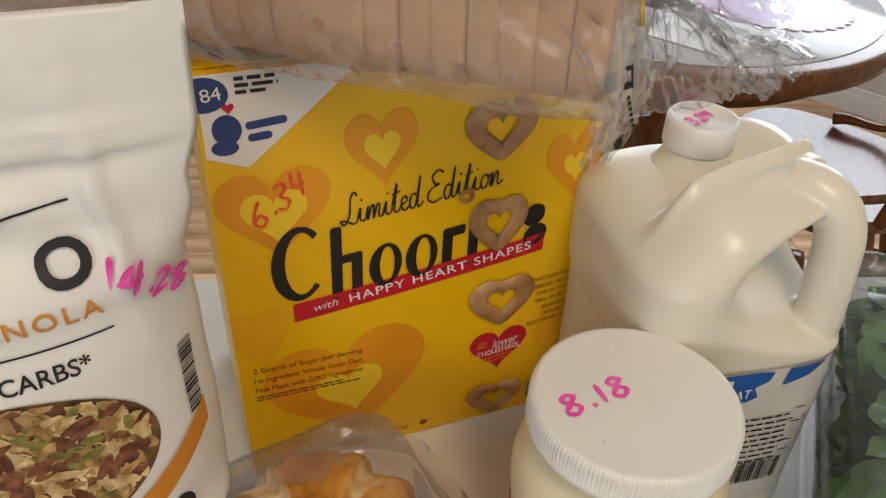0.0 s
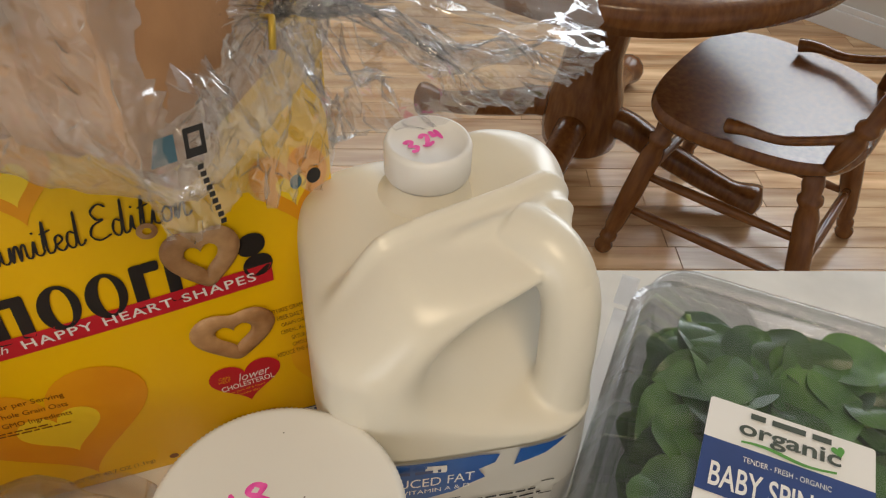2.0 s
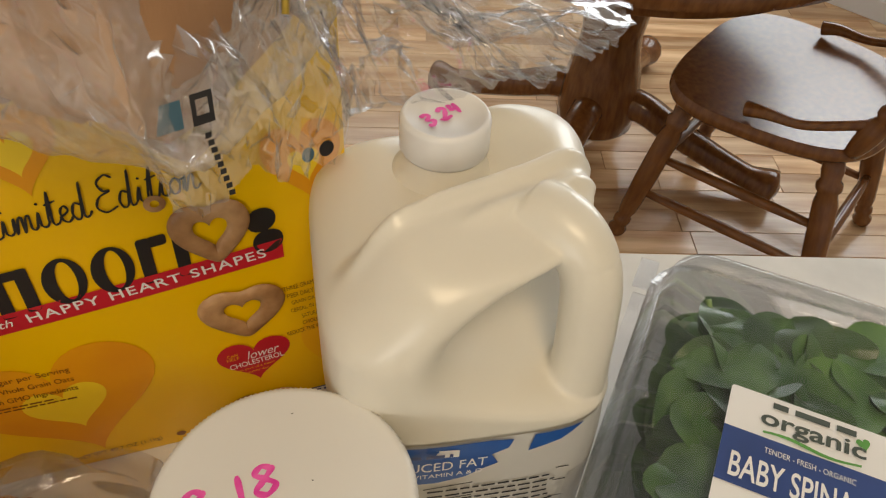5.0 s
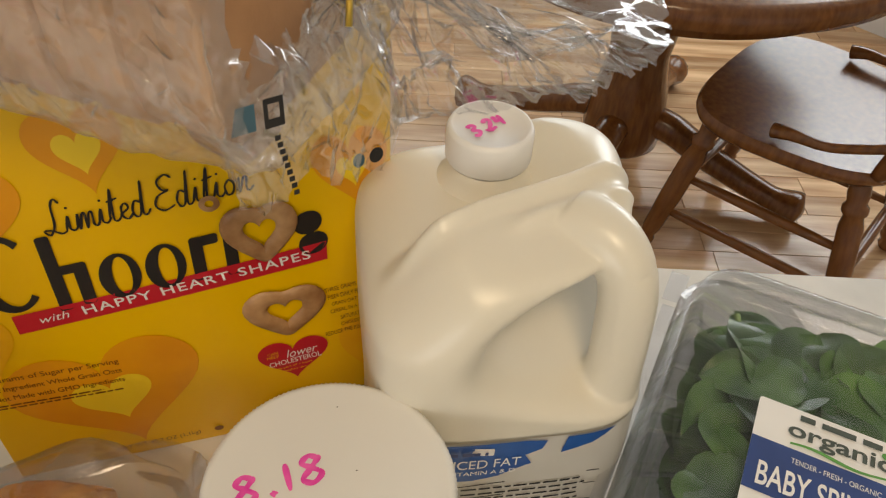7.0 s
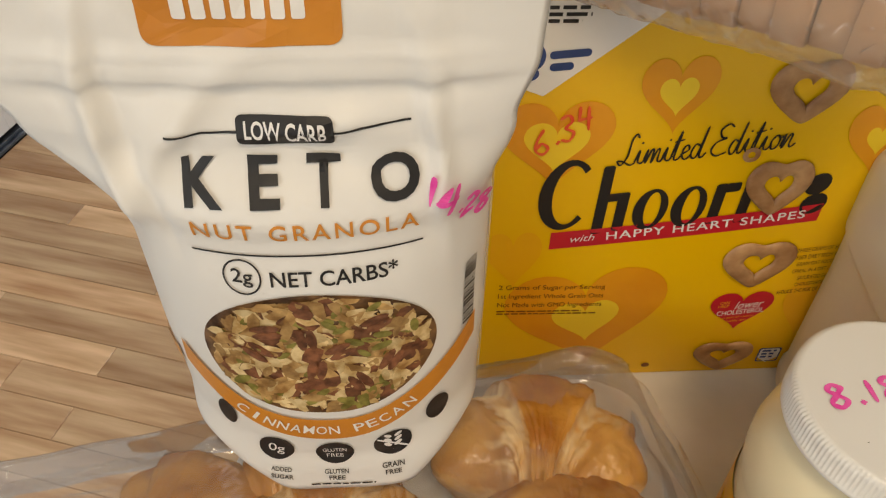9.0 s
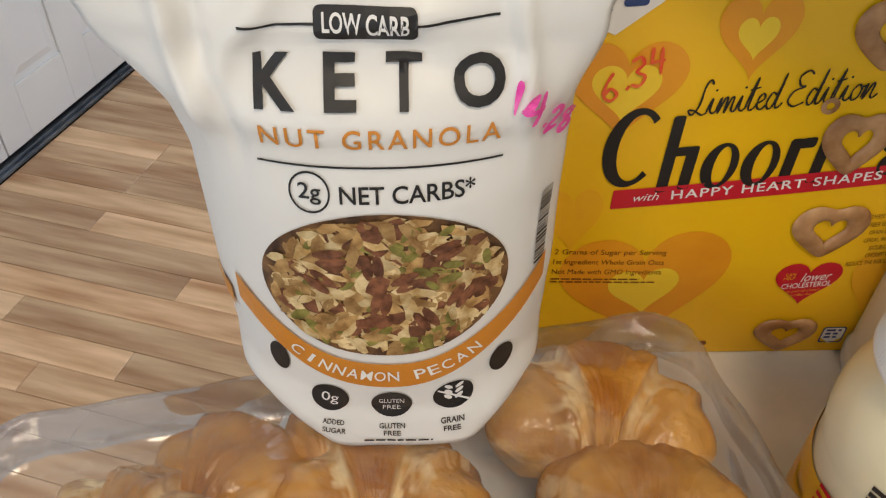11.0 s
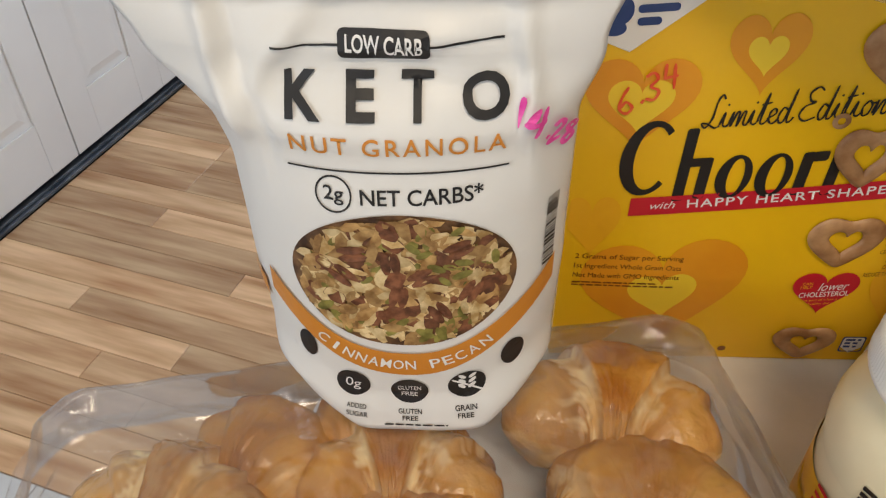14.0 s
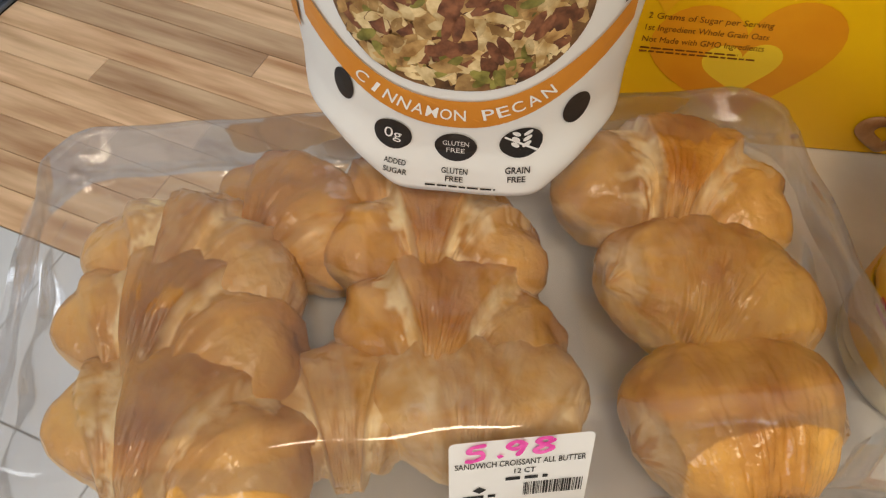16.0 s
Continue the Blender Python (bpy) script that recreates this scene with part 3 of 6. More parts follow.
door_leaf("door_1", 0.755, 1.491)
door_leaf("door_2", 1.493, 2.229)
door_leaf("door_3", 2.231, 2.93)
door_leaf("door_4", 0.02, 0.753)
t = bm_box(U0 - 0.045, U0 + 0.022, 0.0, 2.95, 0.0005, 0.014, 0.003)
bm_box(U0 - 0.002, U0 + 0.012, 0.0, 2.95, 0.014, 0.024, 0.002, bm=t)
tagged(part("threshold", t, "track", smooth=False, m=ROOM), "dark metal threshold track under the closet doors", "threshold", kind="structure")

# peninsula: rounded stone top on a white base
RC = 0.055
CU0, CV1 = -0.245, 0.648
loop = [(2.0, CV1), (CU0 + RC, CV1)] + [(CU0 + RC - RC * math.sin(q), CV1 - RC + RC * math.cos(q)) for q in (radians(a) for a in range(10, 90, 10))] + [(CU0, CV1 - RC), (CU0, -0.22), (2.0, -0.22)]
t = bmesh.new()
f = t.faces.new([t.verts.new((u, v, C - 0.032)) for u, v in loop])
ext = bmesh.ops.extrude_face_region(t, geom=[f])
for e in ext["geom"]:
    if isinstance(e, bmesh.types.BMVert):
        e.co.z = C
bmesh.ops.recalc_face_normals(t, faces=t.faces[:])
bmesh.ops.bevel(t, geom=[e for e in t.edges if abs(e.verts[0].co.z - e.verts[1].co.z) < 1e-6], offset=0.005, segments=3, affect="EDGES")
counter = tagged(part("countertop", t, "counter", smooth=False, m=ROOM), "pale grey-white stone countertop with a rounded corner", "countertop")
base = thing("base_cabinet", ROOM, "white painted peninsula base under the countertop", "cabinet")
part("body", bm_box(CU0 + 0.06, 1.95, -0.16, CV1 - 0.24, 0.10, C - 0.0325, 0.002), "white_paint", base, smooth=False)
part("plinth", bm_box(CU0 + 0.09, 1.95, -0.10, CV1 - 0.28, 0.0, 0.0995, 0.002), "white_paint", base, smooth=False)
for i in range(4):
    part("panel", bm_box(CU0 + 0.12 + i * 0.52, CU0 + 0.58 + i * 0.52, CV1 - 0.239, CV1 - 0.227, 0.15, C - 0.10, 0.004), "white_paint", base, smooth=False)


# ---- dining table ----
TC = (1.245, 1.71)
table = thing("dining_table", pose(TC[0], TC[1], 0), "round oak pedestal dining table with a pale top", "table")
part("tabletop", bm_lathe([(0.02, 0.722), (0.50, 0.722), (0.535, 0.695), (0.545, 0.70), (0.553, 0.728), (0.545, 0.748), (0.530, 0.753), (0.02, 0.753)], 96), "oak", table)
part("inlay", bm_lathe([(0.505, 0.7535), (0.503, 0.7560), (0.02, 0.7565)], 96), "table_top", table, "pale glossy table surface")
part("apron", bm_lathe([(0.44, 0.64), (0.455, 0.64), (0.455, 0.7215), (0.44, 0.7215)], 64, cap0=False, cap1=False), "oak", table)
part("pedestal", bm_lathe([(0.085, 0.07), (0.105, 0.09), (0.11, 0.14), (0.10, 0.24), (0.085, 0.30), (0.078, 0.36), (0.085, 0.42), (0.10, 0.50), (0.105, 0.58), (0.16, 0.66), (0.16, 0.7215)], 40), "oak", table)
for k in range(4):
    a = radians(43.4 + 90 * k)
    pts = [(math.cos(a) * r, math.sin(a) * r, z) for r, z in ((0.05, 0.17), (0.13, 0.165), (0.23, 0.125), (0.35, 0.085), (0.45, 0.060), (0.525, 0.048))]
    part("foot", bm_tube(spline(pts, 6), 0.055, 12, taper=lambda s: (0.85 - 0.35 * s + 0.40 * smoothstep(0.75, 0.92, s)) * (1 - 0.75 * smoothstep(0.93, 1.0, s))), "oak", table)


def scallop(r, n, amp, k):
    return [((r + amp * abs(math.sin(i * k / 2 * math.tau / n))) * math.cos(i * math.tau / n), (r + amp * abs(math.sin(i * k / 2 * math.tau / n))) * math.sin(i * math.tau / n)) for i in range(n)]


doily = thing("placemat", pose(1.415, 1.52, 0.757, 0, 0, 20), "round lavender placemat with a scalloped pink rim", "placemat")
sc = scallop(0.175, 288, 0.014, 36)
part("mat", bm_ring([(x * 0.97, y * 0.97) for x, y in sc], [(x * 0.03, y * 0.03) for x, y in sc], flat_map(Matrix(), 0.0015)), "doily", doily, smooth=False)
part("rim", bm_ring(sc, [(x * 0.965, y * 0.965) for x, y in sc], flat_map(Matrix(), 0.0022)), "doily_rim", doily, "pink scalloped rim", smooth=False)
t = bmesh.new()
for i in range(36):
    a = i * math.tau / 36
    bm_outline(turned(oval(0.155 * math.cos(a), 0.155 * math.sin(a), 0.008, 0.0045, 10), 0.155 * math.cos(a), 0.155 * math.sin(a), math.degrees(a)), flat_map(Matrix(), 0.0022), t)
part("cutouts", t, "table_top", doily, smooth=False)
sheet = part("paper_sheet", bm_box(-0.07, 0.07, -0.1, 0.1, 0, 0.003, 0.0008), "paper", m=pose(1.105, 1.38, 0.757, 0, 0, 30), smooth=False)
tagged(sheet, "stack of white paper on the dining table", "paper")


# ---- dining chair ----
def leg_profile(ln):
    return [(r, z * ln) for r, z in ((0.013, 0.0), (0.019, 0.02), (0.021, 0.05), (0.014, 0.085), (0.019, 0.10), (0.019, 0.13), (0.014, 0.145), (0.020, 0.20), (0.0235, 0.45), (0.023, 0.72), (0.018, 0.78), (0.024, 0.80), (0.024, 0.83), (0.018, 0.85), (0.021, 0.90), (0.016, 1.0))]


def between(p, q):
    p, q = Vector(p), Vector(q)
    return Matrix.Translation(p) @ (q - p).to_track_quat("Z", "Y").to_matrix().to_4x4(), (q - p).length


def build_chair(m):
    ch = thing("dining_chair", m, "glossy oak dining chair with turned legs and a spindle back", "chair", "dining chairs")
    zs = 0.44
    # saddle seat: rounded shield outline, dished on top
    def outline(a):
        c, s = math.cos(a), math.sin(a)
        x = 0.222 * math.copysign(abs(c) ** 0.62, c)
        y = 0.205 * math.copysign(abs(s) ** 0.66, s)
        return x * (1 + 0.10 * (y / 0.205)), y
    def top(u, v):
        x, y = outline(u * math.tau)
        r = v
        z = zs + 0.004 - 0.012 * (1 - r ** 2) * (1 - 0.5 * y * r / 0.2)
        return (x * r, y * r, z)
    b = bm_grid(lambda u, v: top(u, 1 - 0.98 * v), 48, 10, True, cap1=True)
    def edge(u, v):
        x, y = outline(u * math.tau)
        k = 1 + 0.025 * math.sin(v * math.pi)
        return (x * k, y * k, zs - 0.030 + 0.034 * v)
    bm_grid(edge, 48, 5, True, b, cap0=True)
    part("seat", b, "oak", ch)
    tops = ((-0.15, 0.14), (0.15, 0.14), (-0.145, -0.14), (0.145, -0.14))
    feet = ((-0.215, 0.20), (0.215, 0.20), (-0.20, -0.225), (0.20, -0.225))
    for (a, c), (d, e) in zip(tops, feet):
        mm, ln = between((d, e, 0), (a, c, zs - 0.025))
        part("leg", bm_lathe(leg_profile(ln), 16), "oak", ch, m=mm)
    def on_leg(i, f):
        return tuple(feet[i][k] + (tops[i][k] - feet[i][k]) * f for k in (0, 1)) + ((zs - 0.025) * f,)
    for i, j, f in ((0, 1, 0.52), (2, 3, 0.40), (0, 2, 0.34), (1, 3, 0.34), (0, 2, 0.58), (1, 3, 0.58)):
        p, q = on_leg(i, f), on_leg(j, f)
        mm, ln = between(p, q)
        part("stretcher", bm_lathe([(0.008, 0), (0.011, 0.2 * ln), (0.0125, 0.5 * ln), (0.011, 0.8 * ln), (0.008, ln)], 10), "oak", ch, m=mm)
    # back posts, spindles and top rail
    for x in (-0.175, 0.175):
        mm, ln = between((x, -0.165, zs + 0.002), (x * 1.12, -0.30, zs + 0.52))
        part("post", bm_lathe([(r, z * ln) for r, z in ((0.014, 0), (0.017, 0.03), (0.021, 0.09), (0.021, 0.15), (0.014, 0.18), (0.021, 0.20), (0.021, 0.22), (0.014, 0.24), (0.020, 0.34), (0.022, 0.45), (0.015, 0.52), (0.021, 0.54), (0.021, 0.57), (0.015, 0.59), (0.020, 0.75), (0.015, 1.0))], 16), "oak", ch, m=mm)
    for x in (-0.10, -0.035, 0.035, 0.10):
        mm, ln = between((x, -0.178, zs + 0.002), (x * 1.12, -0.30, zs + 0.45))
        part("spindle", bm_lathe([(r, z * ln) for r, z in ((0.008, 0), (0.010, 0.1), (0.014, 0.22), (0.009, 0.3), (0.013, 0.34), (0.009, 0.38), (0.011, 0.7), (0.008, 1.0))], 12), "oak", ch, m=mm)
    part("top_rail", bm_grid(lambda u, v: ((u - 0.5) * 0.46, -0.285 - 0.05 * math.sin(u * math.pi) - 0.018 * math.cos(v * math.tau), zs + 0.49 + (0.065 + 0.02 * math.sin(u * math.pi)) * math.sin(v * math.tau)), 24, 12), "oak", ch)
    # curved hip rests from the posts to the seat
    for sx in (-1, 1):
        pts = spline([(sx * 0.178, -0.185, zs + 0.085), (sx * 0.185, -0.13, zs + 0.055), (sx * 0.195, -0.07, zs + 0.032), (sx * 0.20, -0.01, zs + 0.030), (sx * 0.198, 0.025, zs + 0.022)], 6)
        part("hip_rest", bm_tube(pts, 0.013, 10, taper=lambda s: 0.75 + 0.5 * smoothstep(0.5, 1.0, s)), "oak", ch)
        part("screw_plug", bm_lathe([(0.004, 0), (0.0035, 0.001)], 10), "ink", ch, m=pose(sx * 0.199, 0.012, zs + 0.0392))
    return ch


CHAIR = pose(1.470, 1.292, 0, 0, 0, 33) @ Matrix.Diagonal((1.13, 1.13, 1.0, 1.0))
build_chair(CHAIR)


# ---- printed layout of the cereal box, in metres ----
HEARTS = ((0.065, 1.120, 0.064, 0.060, 0.58, "print_orange", 2), (0.1275, 1.152, 0.042, 0.048, 0.50, "print_orange", 4),
          (0.103, 0.972, 0.110, 0.100, 0.42, "print_orange", 8), (0.253, 1.120, 0.040, 0.052, 0.40, "print_orange", 8),
          (0.048, 1.030, 0.036, 0.050, 0.1, "print_amber", 4), (0.258, 0.975, 0.034, 0.060, 0.1, "print_amber", 4))
RINGS = ((0.199, 1.155, 0.046, 0.044, 4), (0.202, 1.089, 0.041, 0.046, 4), (0.2095, 1.024, 0.049, 0.046, 2), (0.2115, 0.928, 0.045, 0.036, 0))
GM_CORNER = ((0.0335, 1.2060), (0.1180, 1.2060), (0.0920, 1.184), (0.054, 1.152), (0.0335, 1.160))
TITLE = ((0.0755, 1.0825, 0.0165, 0.0265, 0.0065), (0.0980, 1.0760, 0.0034, 0.0260, 0), (0.1105, 1.0660, 0.0034, 0.0150, 0), (0.1040, 1.0780, 0.0065, 0.0030, 0), (0.1285, 1.0655, 0.0105, 0.0158, 0.0058),
         (0.1520, 1.0645, 0.0105, 0.0158, 0.0058), (0.1690, 1.0640, 0.0034, 0.0155, 0), (0.1760, 1.0760, 0.0046, 0.0034, 0), (0.1865, 1.0630, 0.0034, 0.0160, 0), (0.2285, 1.0705, 0.0078, 0.0080, 0), (0.2310, 1.0550, 0.0082, 0.0080, 0))
DOT = (0.179, 1.112)
LIM = (0.152, 1.121, 0.100, 0.021)
BAN = (0.0695, 1.0475, 0.2365, 1.0665)
RED_HEART = (0.211, 0.9765)
OATS = (0.076, 1.0045, 0.071, 0.0)
PRICE634 = (0.053, 1.1135)
PRICE818 = (-0.0385, -0.002)


# ---- cereal box ----
BX, BY, BW, BD, BH = 0.1525, 0.431, 0.242, 0.130, 0.302
cereal = thing("cereal_box", pose(BX, BY, C), "large yellow cereal box with heart-shaped oat rings printed on it", "cereal box")


def box_face(x, z):
    """The front panel bulges a little in its middle."""
    k = max(0.0, 1 - (2 * x / BW) ** 2) * max(0.0, 1 - (2 * z / BH - 1) ** 2)
    return Vector((x, -0.0025 * k, z))


def box_print(lift):
    return lambda X, Z: box_face(X - BX, Z - C) + Vector((0, -lift, 0))


t = bm_grid(lambda u, v: box_face((u - 0.5) * BW, v * BH), 24, 30)
bm_grid(lambda u, v: (BW / 2, u * BD, v * BH), 8, 20, bm=t)
bm_grid(lambda u, v: (BW / 2 - u * BW, BD, v * BH), 8, 20, bm=t)
bm_grid(lambda u, v: (-BW / 2, BD - u * BD, v * BH), 8, 20, bm=t)
bm_grid(lambda u, v: ((u - 0.5) * BW, v * BD, BH), 24, 8, bm=t)
bm_grid(lambda u, v: ((u - 0.5) * BW, BD - v * BD, 0), 24, 8, bm=t)
bmesh.ops.remove_doubles(t, verts=t.verts[:], dist=0.0004)
bmesh.ops.bevel(t, geom=[e for e in t.edges if len(e.link_faces) == 2 and e.calc_face_angle(0) > 1.0], offset=0.0016, segments=2, affect="EDGES")
part("carton", t, "box_yellow", cereal, smooth=False)
part("flap", bm_box(-BW / 2 + 0.002, BW / 2 - 0.002, 0.004, BD * 0.62, BH + 0.0004, BH + 0.0016, 0.0003), "box_yellow", cereal, smooth=False)

TILT_TEXT = 6.5
p1, p2, p3, p4 = box_print(0.0006), box_print(0.0010), box_print(0.0014), box_print(0.0018)
clip_lo, clip_hi = BX - BW / 2 + 0.0015, BX + BW / 2 - 0.0015


def clipped(loop):
    return [(min(max(x, clip_lo), clip_hi), y) for x, y in loop]


# printed hearts and rings in two depths of orange
for cx, cz, w, h, hole, mt, turn in HEARTS:
    o, i = clipped(heart(cx, cz, w, h, radians(turn), 56)), clipped(heart(cx, cz - h * 0.02, w * hole, h * hole, radians(turn), 56))
    part("printed_heart", bm_ring(o, i, p1), mt, cereal, "translucent orange printed heart", smooth=False)
    part("printed_heart_middle", bm_outline(i, p1, cut=0.02), "print_light" if hole > 0.3 else mt, cereal, smooth=False)
# oat rings, slightly raised print
for cx, cz, w, h, turn in RINGS:
    def ring_at(u, v, cx=cx, cz=cz, w=w, h=h, turn=turn):
        o, i = heart(cx, cz, w, h, radians(turn), 40), heart(cx, cz - h * 0.03, w * 0.42, h * 0.42, radians(turn), 40)
        k = round(u * 40) % 40
        ob = (cx + w / 2 * math.sin(u * math.tau), cz + h * 0.46 * math.cos(u * math.tau))
        o[k] = (o[k][0] * 0.5 + ob[0] * 0.5, o[k][1] * 0.5 + ob[1] * 0.5)
        q = 0.5 + 0.5 * math.cos(v * math.pi)
        X, Z = o[k][0] * q + i[k][0] * (1 - q), o[k][1] * q + i[k][1] * (1 - q)
        return box_print(0.0016 + 0.0028 * math.sin(v * math.pi))(min(X, clip_hi), Z)
    part("oat_ring", bm_grid(ring_at, 40, 8, True), "oat_ring", cereal, "printed toasted oat ring")
# white corner with the maker's plain emblem
part("white_corner", bm_outline(GM_CORNER, p1, cut=0.03), "white_ink", cereal, "white corner panel", smooth=False)
t = bm_outline(oval(0.0455, 1.1755, 0.0075, 0.0085, 24), p2)
bm_outline(oval(0.0435, 1.1655, 0.0070, 0.0045, 20), p2, t)
part("emblem", t, "navy", cereal, "plain navy emblem", smooth=False)
part("emblem_heart", bm_outline(heart(0.0475, 1.1870, 0.006, 0.006), p2), "red", cereal, smooth=False)
for q in ((0.0555, 0.0770, 1.1745, 1.1790), (0.0555, 0.0680, 1.1675, 1.1720)):
    part("maker_bar", bm_outline(turned(rrect(*q, 0.002), 0.06, 1.17, 5), p2), "navy", cereal, smooth=False)
part("seal", bm_outline(clipped([v for v in [(0.036 + (0.0115 + 0.0012 * (i % 2)) * math.cos(i * math.tau / 40), 1.1955 + (0.0085 + 0.001 * (i % 2)) * math.sin(i * math.tau / 40)) for i in range(40)]]), p2), "navy", cereal, smooth=False)
part("seal_text", bm_text("84", 0.010, 0.007, p3, 0.040, 1.1957, 5), "white_ink", cereal, smooth=False)
part("small_print_top", bm_lines(0.052, 0.074, 1.2015, 0.0036, 3, 0.002, p2, seed=4), "ink", cereal, smooth=False)

# headline: plain black shapes where the product name stands
def slanted(loop):
    return turned([(x + 0.13 * (z - 1.055), z) for x, z in loop], 0.07, 1.05, TILT_TEXT)


for cx, cz, rx, rz, hollow in TITLE:
    if not hollow:
        part("headline_bar", bm_outline(slanted(rrect(cx - rx, cx + rx, cz - rz, cz + rz, min(rx, rz) * (0.95 if rz < 0.01 and rx > 0.007 else 0.5))), p2), "ink", cereal, "black headline shape", smooth=False)
        continue
    # thick to the sides, thin above and below
    o, i = slanted(oval(cx, cz, rx, rz, 40)), slanted(oval(cx + rx * 0.10, cz, rx - hollow, rz * 0.84, 40))
    if rz > 0.02:
        o, i = o[5:36], i[5:36]
        t = bmesh.new()
        vs = [[t.verts.new(p2(*q)) for q in lp] for lp in (o, i)]
        for k in range(len(o) - 1):
            t.faces.new((vs[0][k], vs[0][k + 1], vs[1][k + 1], vs[1][k]))
        part("headline_arc", t, "ink", cereal, "black headline shape", smooth=False)
    else:
        part("headline_ring", bm_ring(o, i, p2), "ink", cereal, "black headline shape", smooth=False)
bm_o = bm_ring(turned(oval(*DOT, 0.0052, 0.0052, 24), 0.07, 1.05, 0), turned(oval(*DOT, 0.0022, 0.0022, 24), 0.07, 1.05, 0), p3)
part("oat_dot", bm_o, "oat_ring", cereal, smooth=False)
part("edition_text", bm_script("Limited Edition", LIM[0] - LIM[2] / 2, LIM[1] - LIM[3] / 2 - 0.005, LIM[2], LIM[3], p2, TILT_TEXT, 0.00065), "ink", cereal, "thin black script", smooth=False)
b = BAN
bl = [(b[0], b[1] - 0.0075), (b[2], b[3] - 0.0075), (b[2] - 0.003, b[3]), (b[2], b[3] + 0.0065), (b[0], b[1] + 0.0065), (b[0] + 0.0035, b[1])]
part("banner", bm_outline(bl, p2, cut=0.02), "red", cereal, "red banner", smooth=False)
ang = math.degrees(math.atan2(b[3] - b[1], b[2] - b[0]))
lx, lz = b[2] - b[0], b[3] - b[1]
part("banner_text", bm_text("HAPPY HEART SHAPES", lx * 0.74, 0.0066, p3, b[0] + lx * 0.575, b[1] + lz * 0.575, ang, bold=0.012, spacing=1.15), "white_ink", cereal, smooth=False)
part("banner_text_small", bm_text("with", lx * 0.09, 0.0055, p3, b[0] + lx * 0.12, b[1] + lz * 0.12, ang, shear=0.35), "white_ink", cereal, smooth=False)
hx, hz = RED_HEART
part("red_heart", bm_outline(heart(hx, hz, 0.044, 0.039, radians(2)), p2), "red", cereal, "red heart badge", smooth=False)
part("heart_text", bm_text("CHOLESTEROL", 0.033, 0.0048, p3, hx + 0.0005, hz - 0.001, 5, bold=0.01), "white_ink", cereal, smooth=False)
part("heart_text_small", bm_text("lower", 0.020, 0.0075, p3, hx + 0.005, hz + 0.0065, 5, shear=0.35), "white_ink", cereal, smooth=False)
t = bm_text("CAN", 0.0065, 0.0026, p3, hx - 0.013, hz + 0.0085, 5)
bm_text("HELP", 0.0075, 0.0026, p3, hx - 0.013, hz + 0.0052, 5, bm=t)
bm_text("as part of a heart", 0.022, 0.0026, p3, hx, hz - 0.0066, 5, bm=t)
bm_text("healthy diet", 0.014, 0.0026, p3, hx, hz - 0.0104, 5, bm=t)
part("heart_text_tiny", t, "print_amber", cereal, smooth=False)
t = bmesh.new()
for s, dz in (("2 Grams of Sugar per Serving", 0.0), ("1st Ingredient Whole Grain Oats", -0.0085), ("Not Made with GMO Ingredients", -0.017)):
    bm_text(s, OATS[2], 0.0056, p2, OATS[0], OATS[1] + dz, OATS[3], bm=t)
part("claims_text", t, "brown_ink", cereal, smooth=False)
part("claims_small_print", bm_lines(OATS[0] - OATS[2] / 2, OATS[0] + OATS[2] / 2, OATS[1] - 0.0235, 0.0026, 2, 0.0012, p2, seed=5), "brown_ink", cereal, smooth=False)
t = bmesh.new()
for i, s in enumerate(("*THREE GRAMS OF SOLUBLE", "FIBER DAILY FROM WHOLE", "GRAIN OAT FOODS, LIKE", "CEREAL, IN A DIET LOW IN", "SATURATED FAT AND", "CHOLESTEROL, MAY", "REDUCE THE RISK OF HEART")):
    wd = (0.038, 0.035, 0.033, 0.034, 0.028, 0.028, 0.038)[i]
    bm_text(s, wd, 0.0038, p2, clip_hi - 0.002 - wd / 2, 1.0345 - i * 0.0066, 5, bm=t)
part("side_text", t, "brown_ink", cereal, smooth=False)
t = bm_text("NET WT 40.7 OZ (1.1kg)", 0.052, 0.0052, p2, 0.118, 0.9165, 2)
bm_outline(oval(0.156, 0.9175, 0.003, 0.0026, 16), p2, t)
part("weight_text", t, "brown_ink", cereal, smooth=False)
t = bm_ring(rrect(0.2395, 0.2565, 0.9165, 0.9325, 0.002), rrect(0.2405, 0.2555, 0.9175, 0.9315, 0.002), p2)
part("badge", bm_outline([(0.240, 0.932), (0.256, 0.932), (0.256, 0.922), (0.248, 0.9155), (0.240, 0.922)], p2), "white_ink", cereal, "small white shield badge", smooth=False)
part("badge_print", bm_lines(0.242, 0.2545, 0.9285, 0.0035, 3, 0.002, p3, seed=9), "navy", cereal, smooth=False)
part("badge_rim", t, "navy", cereal, smooth=False)
part("price", bm_marker("6.34", *PRICE634, 0.0165, p4, 34, 0.0010, wobble=0.04, turn=14, wide=0.56), "red_marker", cereal, "hand-written red price", smooth=False)
part("side_heart", bm_outline([(y, z) for y, z in heart(0.07, 0.16, 0.10, 0.10)], lambda y, z: Vector((BW / 2 + 0.0006, y, z))), "print_orange", cereal, smooth=False)


# ---- milk jug ----
JX, JY, JYAW = 0.316, 0.364, -8.0
JW = 0.0725
jug = thing("milk_jug", pose(JX, JY, C, 0, 0, JYAW), "one-gallon white plastic milk jug with a blue label", "milk jug")
CAPX, CAPY = -0.006, 0.033


